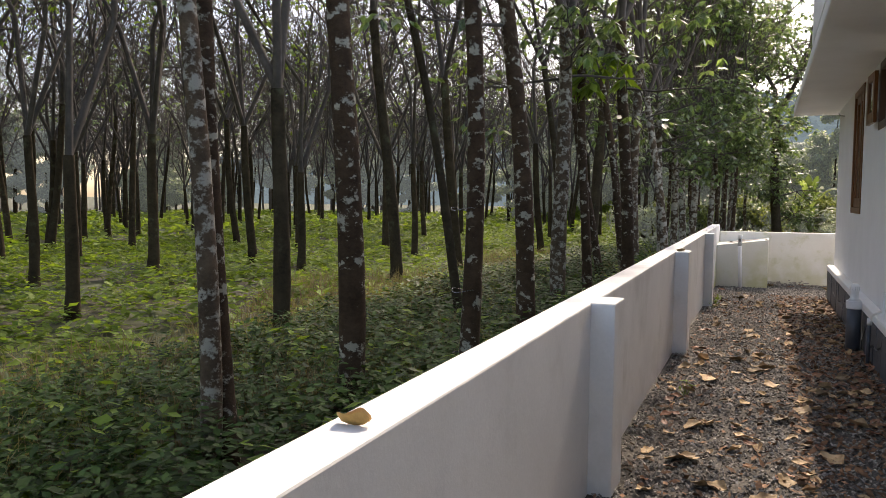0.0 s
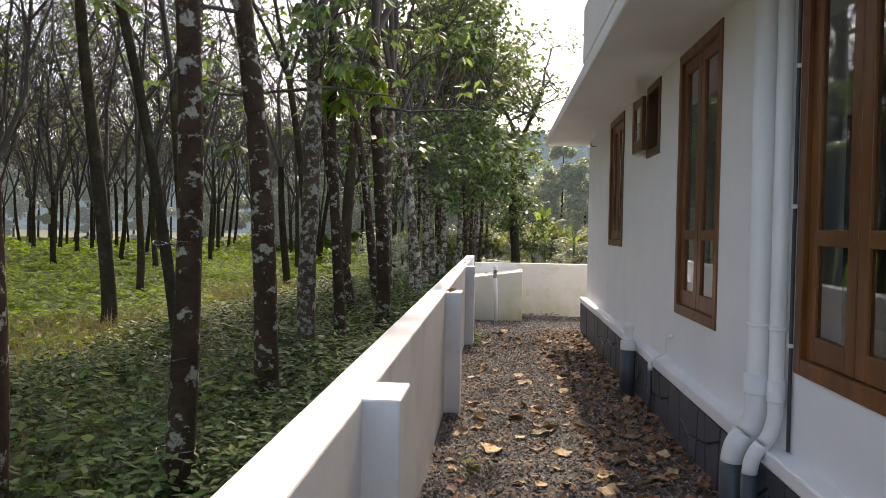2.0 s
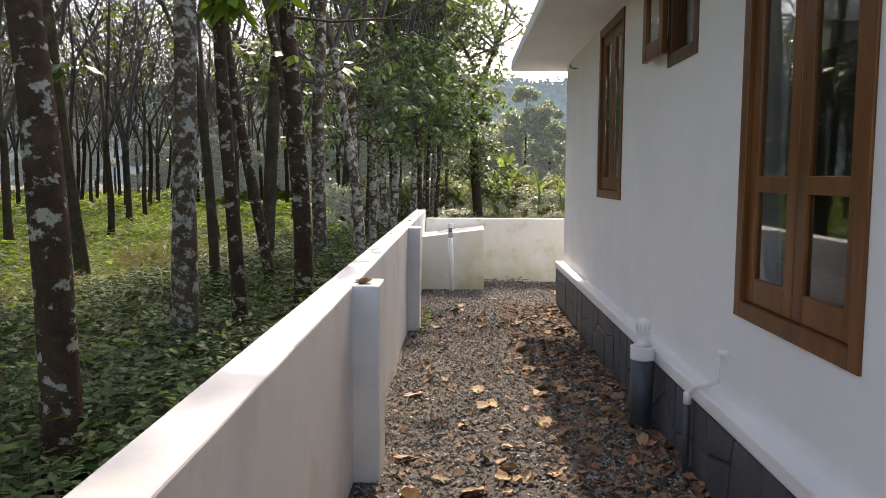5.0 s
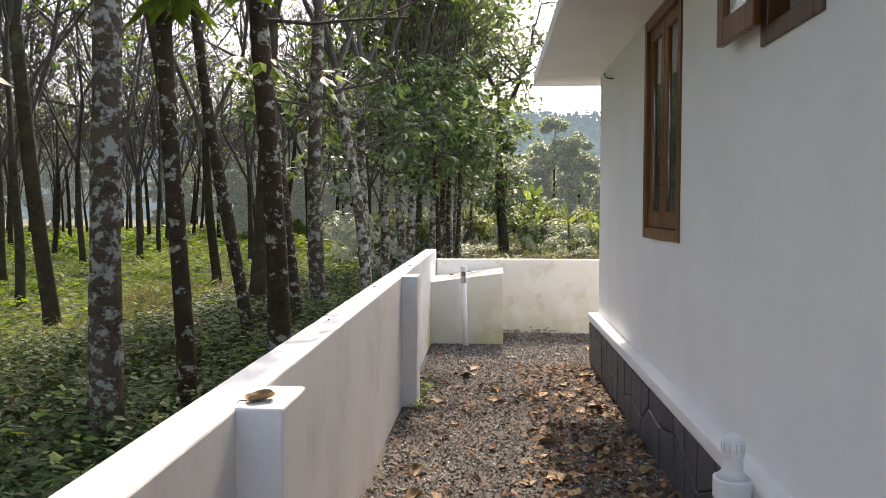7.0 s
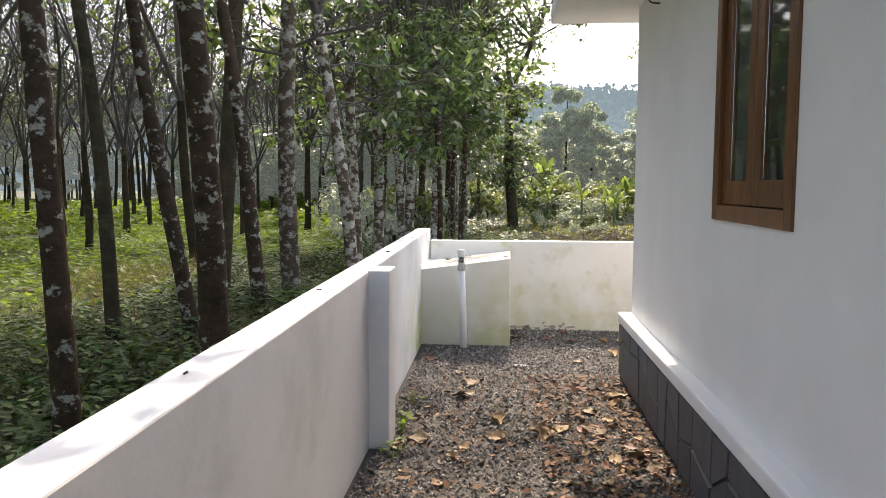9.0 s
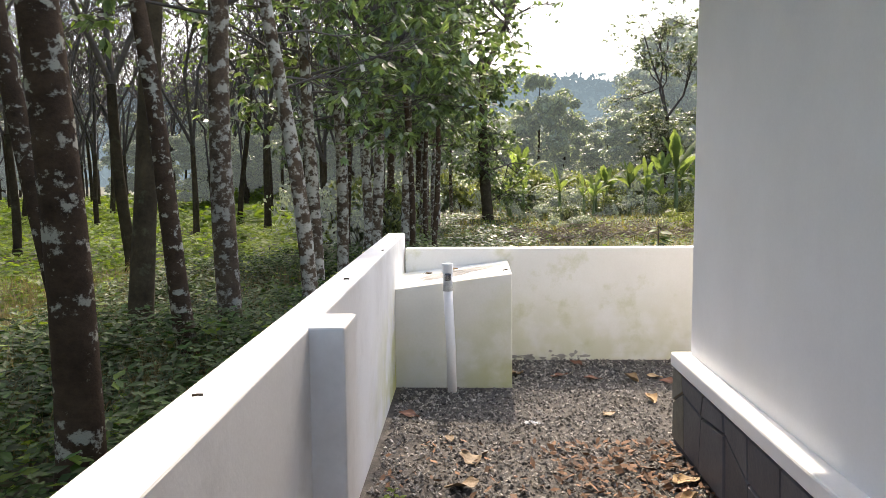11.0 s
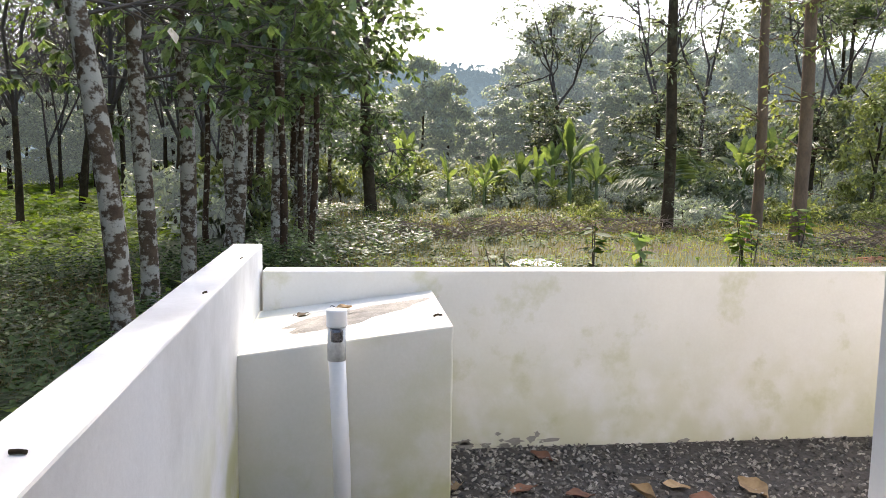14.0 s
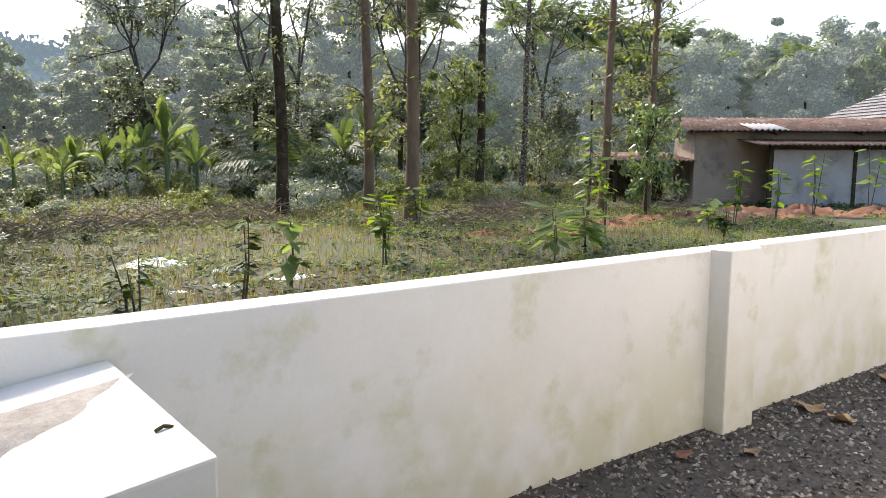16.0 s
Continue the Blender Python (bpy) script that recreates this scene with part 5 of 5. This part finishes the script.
def brush_pile(at, wide, deep, high, count, seed):
    r = random.Random(seed)
    store = ([], [])
    for k in range(count):
        x, y = r.gauss(0, wide * 0.45), r.gauss(0, deep * 0.45)
        z = r.uniform(0.0, high) * math.exp(-((x / wide) ** 2 + (y / deep) ** 2))
        a, l = r.uniform(0, 6.28), r.uniform(0.2, 0.7)
        d = Vector((math.cos(a) * l, math.sin(a) * l, r.uniform(-0.05, 0.25)))
        p = Vector((x, y, z))
        tube(store, [p, p + d * 0.5 + Vector((0, 0, r.uniform(-0.05, 0.08))), p + d], [0.013, 0.009, 0.004], 4)
    t = part("brush_pile", store, BRUSH, None, "pile of cut dry branches in the field", False)
    t.matrix_basis = pose(*at)
    return tagged(t, "pile of cut dry branches in the field", "brush", kind="stuff")


for n, (x, y, w, d, h, c) in enumerate(((3.6, 30.0, 3.0, 0.9, 0.5, 330), (7.2, 31.0, 1.6, 0.8, 0.5, 160), (11.5, 27.5, 2.0, 0.9, 0.6, 200), (13.5, 28.8, 1.6, 0.8, 0.5, 120), (1.6, 29.0, 1.2, 0.7, 0.5, 80), (18, 26.8, 2.0, 0.6, 0.5, 100))):
    brush_pile((x, y, -0.32), w, d, h, c, 70 + n)


def sapling(at, height, seed, leaf, label, size=0.11, count=16):
    r = random.Random(seed)
    t = thing("sapling", label, "sapling", at, group="saplings in the field")
    stem, C, A, W = ([], []), [], [], []
    for j in range(2 + seed % 2):
        lean = Vector((r.uniform(-0.15, 0.15), r.uniform(-0.15, 0.15), 1)) * height * r.uniform(0.75, 1)
        tube(stem, [Vector((0.04 * j, 0, -0.15)), lean * 0.5 + Vector((0.05, 0, 0)), lean], [0.014, 0.01, 0.005], 5)
        for k in range(count):
            p = lean * r.uniform(0.35, 1.0)
            a = r.uniform(0, 6.28)
            o = Vector((math.cos(a), math.sin(a), r.uniform(-0.5, 0.4))).normalized()
            s = size * r.uniform(0.6, 1.2)
            C.append(p + o * s * 1.2)
            A.append(o * s)
            W.append(o.cross(Vector((r.gauss(0, 0.3), r.gauss(0, 0.3), 1))).normalized() * s * 0.5)
    part("stem", stem, TWIG, t)
    part("foliage", leaf_quads(C, A, W, 0.3), leaf, t)
    return t


for n, (x, y, h, leaf, size) in enumerate(((2.4, 20.4, 1.1, WEED_SHADED, 0.1), (1.2, 19.8, 0.8, WEED_SHADED, 0.07), (3.4, 21.4, 1.0, BANANA, 0.17), (5.6, 22.8, 1.2, LEAF_NEW, 0.13), (7.9, 21.6, 0.85, BANANA, 0.24), (8.9, 21.9, 0.8, BANANA, 0.22),
                                            (10.9, 23.2, 1.9, LEAF_NEW, 0.15), (12.1, 24.8, 2.4, LEAF, 0.15), (13.4, 22.6, 0.8, BANANA, 0.2), (15.2, 23.2, 1.6, LEAF_NEW, 0.16), (17.3, 23.4, 1.5, LEAF_NEW, 0.17), (19.5, 23.6, 1.9, LEAF_NEW, 0.18),
                                            (21.3, 23.0, 2.2, LEAF_NEW, 0.2), (9.3, 27.2, 1.0, LEAF_NEW, 0.14), (6.8, 24.6, 0.9, WEED_SHADED, 0.1), (12.0, 21.4, 0.6, WEED_SHADED, 0.1))):
    sapling((x, y, rest(x, y)), h, n, leaf, "thin green sapling growing in the rough field", size, 12 if size > 0.15 else 18)


# ---------------------------------------------------------------- neighbour's sheds and house
def corrugated(w, d, drop, waves, thick=0.012):
    V, F, n = [], [], waves * 6
    for j in range(2):
        for i in range(n + 1):
            V.append((w * i / n, d * j, -drop * (1 - j) + 0.028 * math.sin(math.tau * waves * i / n)))
    m = len(V)
    V += [(x, y, z - thick) for x, y, z in V]
    for i in range(n):
        F += [(i, i + 1, n + 2 + i, n + 1 + i), (m + i, m + n + 1 + i, m + n + 2 + i, m + i + 1), (i, m + i, m + i + 1, i + 1)]
    return V, F


shed = thing("shed", "long low mud-plastered shed with a rusty corrugated roof", "shed", (21.1, 28.4, -0.35), -36)
part("wall", box(0, 22, 0, 0.25, 0, 2.42, 0.02), MUDWALL, shed)
part("wall", box(0, 0.25, 0.25, 1.8, 0, 2.5, 0.02), MUDWALL, shed)
part("wall", box(21.7, 22, 0.25, 1.8, 0, 2.5, 0.02), MUDWALL, shed)
part("wall", box(0, 22, 1.8, 2.05, 0, 2.8, 0.02), MUDWALL, shed)
roof = part("roof", corrugated(24.0, 3.0, 0.52, 130), RUSTROOF, shed, "rusty corrugated sheet roof", True)
roof.matrix_basis = pose(-0.6, -0.75, 2.96)
patch = part("roof_sheet", corrugated(1.1, 1.2, 0.208, 6), OLDTIN, shed, "paler weathered roof sheet", True)
patch.matrix_basis = pose(1.6, -0.78, 2.685)
for k in range(9):
    part("rafter", box(0, 0.08, -0.6, 2.1, -0.1, 0, 0.01), BARK_RED, shed).matrix_basis = pose(-0.3 + 2.7 * k, 0, 2.5, 9.8, 0, 0)
leanto = thing("lean_to", "grey cement-block lean-to under a low sheet roof", "shed", (21.96, 26.24, -0.35), -36)
for k in range(5):
    part("wall_panel", box(2.6 * k + 0.04, 2.6 * k + 2.56, 0, 0.15, 0, 1.85, 0.015), BLOCKS, leanto)
    part("post", box(2.6 * k - 0.06, 2.6 * k + 0.06, -0.03, 0.12, 0, 2.0, 0.01), BARK_FAR, leanto)
low = part("roof", corrugated(14, 2.3, 0.2, 80), RUSTROOF, leanto, "weathered corrugated sheet roof", True)
low.matrix_basis = pose(-0.6, -0.7, 2.2)
cow = thing("open_shed", "open timber shed with a rusty sheet roof", "shed", (19.3, 30.1, -0.35), -36)
for x in (0, 1.1, 2.2):
    for y in (0, 2.2):
        part("post", pipe_run([(x, y, -0.1), (x, y, 1.5)], 0.05, 8), BARK_FAR, cow)
part("back_panel", box(0, 2.2, 2.25, 2.32, 0.1, 1.3, 0.01), BARK_FAR, cow, "dark plank back wall")
part("roof", corrugated(3.0, 3.2, 0.25, 19), RUSTROOF, cow, "rusty corrugated sheet roof", True).matrix_basis = pose(-0.5, -0.5, 1.75)


def tiled_house():
    h = thing("tiled_house", "house with a grey clay-tiled hipped roof", "house", (39.8, 28.8, -0.35), -36)
    part("wall", box(0, 12, 0, 9, 0, 3.6, 0.02), MUDWALL, h)
    ridge = [(4.4, 4.5, 6.6), (7.6, 4.5, 6.6)]
    eave = [(-0.7, -0.7, 3.5), (12.7, -0.7, 3.5), (12.7, 9.7, 3.5), (-0.7, 9.7, 3.5)]
    part("roof", (eave + ridge, [(0, 1, 5, 4), (1, 2, 5), (2, 3, 4, 5), (3, 0, 4), (3, 2, 1, 0)]), TILEROOF, h, "clay-tiled hipped roof")
    V, F = [], []
    def strip(a, b, c, d, rows, cols):
        a, b, c, d = (Vector(p) for p in (a, b, c, d))
        up = (b - a).cross(d - a).normalized() * 0.06
        for i in range(rows):
            for k in range(cols):
                s0, s1, t0, t1 = i / rows, (i + 1.15) / rows, k / cols, (k + 0.86) / cols
                at = lambda s, t: a.lerp(d, s).lerp(b.lerp(c, s), t)
                q = [at(s0, t0) + up * 1.6, at(s0, t1) + up * 1.6, at(s1, t1) + up * 0.5, at(s1, t0) + up * 0.5]
                n = len(V)
                V.extend(q + [p - up * 0.5 for p in q])
                F.extend([(n, n + 1, n + 2, n + 3), (n, n + 4, n + 5, n + 1), (n + 1, n + 5, n + 6, n + 2), (n + 3, n + 2, n + 6, n + 7), (n, n + 3, n + 7, n + 4)])
    strip(eave[0], eave[1], ridge[1], ridge[0], 16, 44)
    strip(eave[3], eave[0], ridge[0], ridge[0], 16, 34)
    tagged(part("roof_tile", (V, F), TILEROOF, h), kind="stuff")
    for a, b in ((eave[0], ridge[0]), (eave[1], ridge[1]), (ridge[0], ridge[1])):
        store = ([], [])
        tube(store, [Vector(a) + Vector((0, 0, 0.12)), Vector(b) + Vector((0, 0, 0.12))], [0.12, 0.12], 8, True)
        part("ridge_cap", store, BLOCKS, h)


tiled_house()


# ---------------------------------------------------------------- small marks on walls and stones
def peeled_paint():
    """Flakes of bare cement where paint has come off at the foot of the back wall."""
    r = random.Random(3)
    for k in range(17):
        x = r.choice((r.uniform(0.1, 0.75), r.uniform(0.1, 0.75), r.uniform(0.1, 0.75), r.uniform(0.8, 3.0)))
        z = yard_height(15.6) + abs(r.gauss(0.02, 0.035))
        w, h, n = r.uniform(0.012, 0.075), r.uniform(0.005, 0.022), 13
        ring = [(x + w * math.cos(math.tau * i / n) * r.uniform(0.35, 1.3), 15.6775, z + h * math.sin(math.tau * i / n) * r.uniform(0.35, 1.5)) for i in range(n)]
        inner = [(p[0] * 0.8 + x * 0.2, 15.6765, p[2] * 0.8 + z * 0.2) for p in ring]
        F = [tuple(range(n, 2 * n))[::-1]] + [(i, n + i, n + (i + 1) % n, (i + 1) % n) for i in range(n)]
        part("peeled_patch", (ring + inner, F), CEMENT, bpy.data.objects["wall_north"])


peeled_paint()
for x, y, s in ((-0.86, 12.9, 1.0), (-0.84, 14.3, 0.9), (-0.9, 10.9, 0.8), (-0.84, 15.2, 0.7), (-0.88, 9.3, 0.8)):
    bit = part("twig_bit", pipe_run([(-0.012, 0, 0.004), (0, 0.002, 0.005), (0.013, 0.006, 0.004)], 0.004 * s, 6), BARK_FAR, None, "small dark twig bit on the wall top")
    bit.matrix_basis = pose(x, y, wall_crest(y), 0, 0, x * 4000)
    tagged(bit, "", "twig", "twig bits on the wall")
lid_bit = tagged(part("twig_bit", pipe_run([(-0.02, 0, 0.004), (0, 0.006, 0.01), (0.02, 0.002, 0.005)], 0.005, 6), BARK_FAR, None), "dark curled twig bit at the chamber edge", "twig")
lid_bit.matrix_basis = pose(0.02, 15.02, 0.757)


def little_weed(at, seed):
    t = thing("weed_sprout", "small bright green weed at the foot of the wall", "weed", at, group="weeds at the wall foot")
    r = random.Random(seed)
    stem, C, A, W = ([], []), [], [], []
    for k in range(5):
        a = r.uniform(0, 6.28)
        d = Vector((math.cos(a) * 0.06, math.sin(a) * 0.06, r.uniform(0.05, 0.13)))
        tube(stem, [Vector((0, 0, -0.02)), d * 0.6, d], [0.003, 0.002, 0.0015], 4)
        for j in range(4):
            o = Vector((r.gauss(0, 1), r.gauss(0, 1), 0.2)).normalized()
            C.append(d + o * 0.02)
            A.append(o * 0.022)
            W.append(o.cross(Vector((0, 0, 1))).normalized() * 0.013)
    part("stem", stem, LEAF_NEW, t)
    part("foliage", leaf_quads(C, A, W, 0.2), LEAF_NEW, t)


for n, (x, y) in enumerate(((-0.68, 12.15), (-0.66, 12.0), (-0.64, 11.55), (-0.52, 6.0), (-0.6, 12.6))):
    little_weed((x, y, yard_height(y)), n)
for z in (0.42, 0.9, 1.5):
    wire = part("tie_wire", pipe_run([(0.1 * math.cos(math.tau * k / 16), 0.1 * math.sin(math.tau * k / 16), 0.012 * math.sin(k)) for k in range(17)], 0.0035, 5), STEEL, None, "thin wire tied round the tree trunk")
    wire.matrix_basis = pose(-2.02 - 0.02 * z, 5.31, z - 0.12)
    tagged(wire, "", "wire")
clad_plinth()
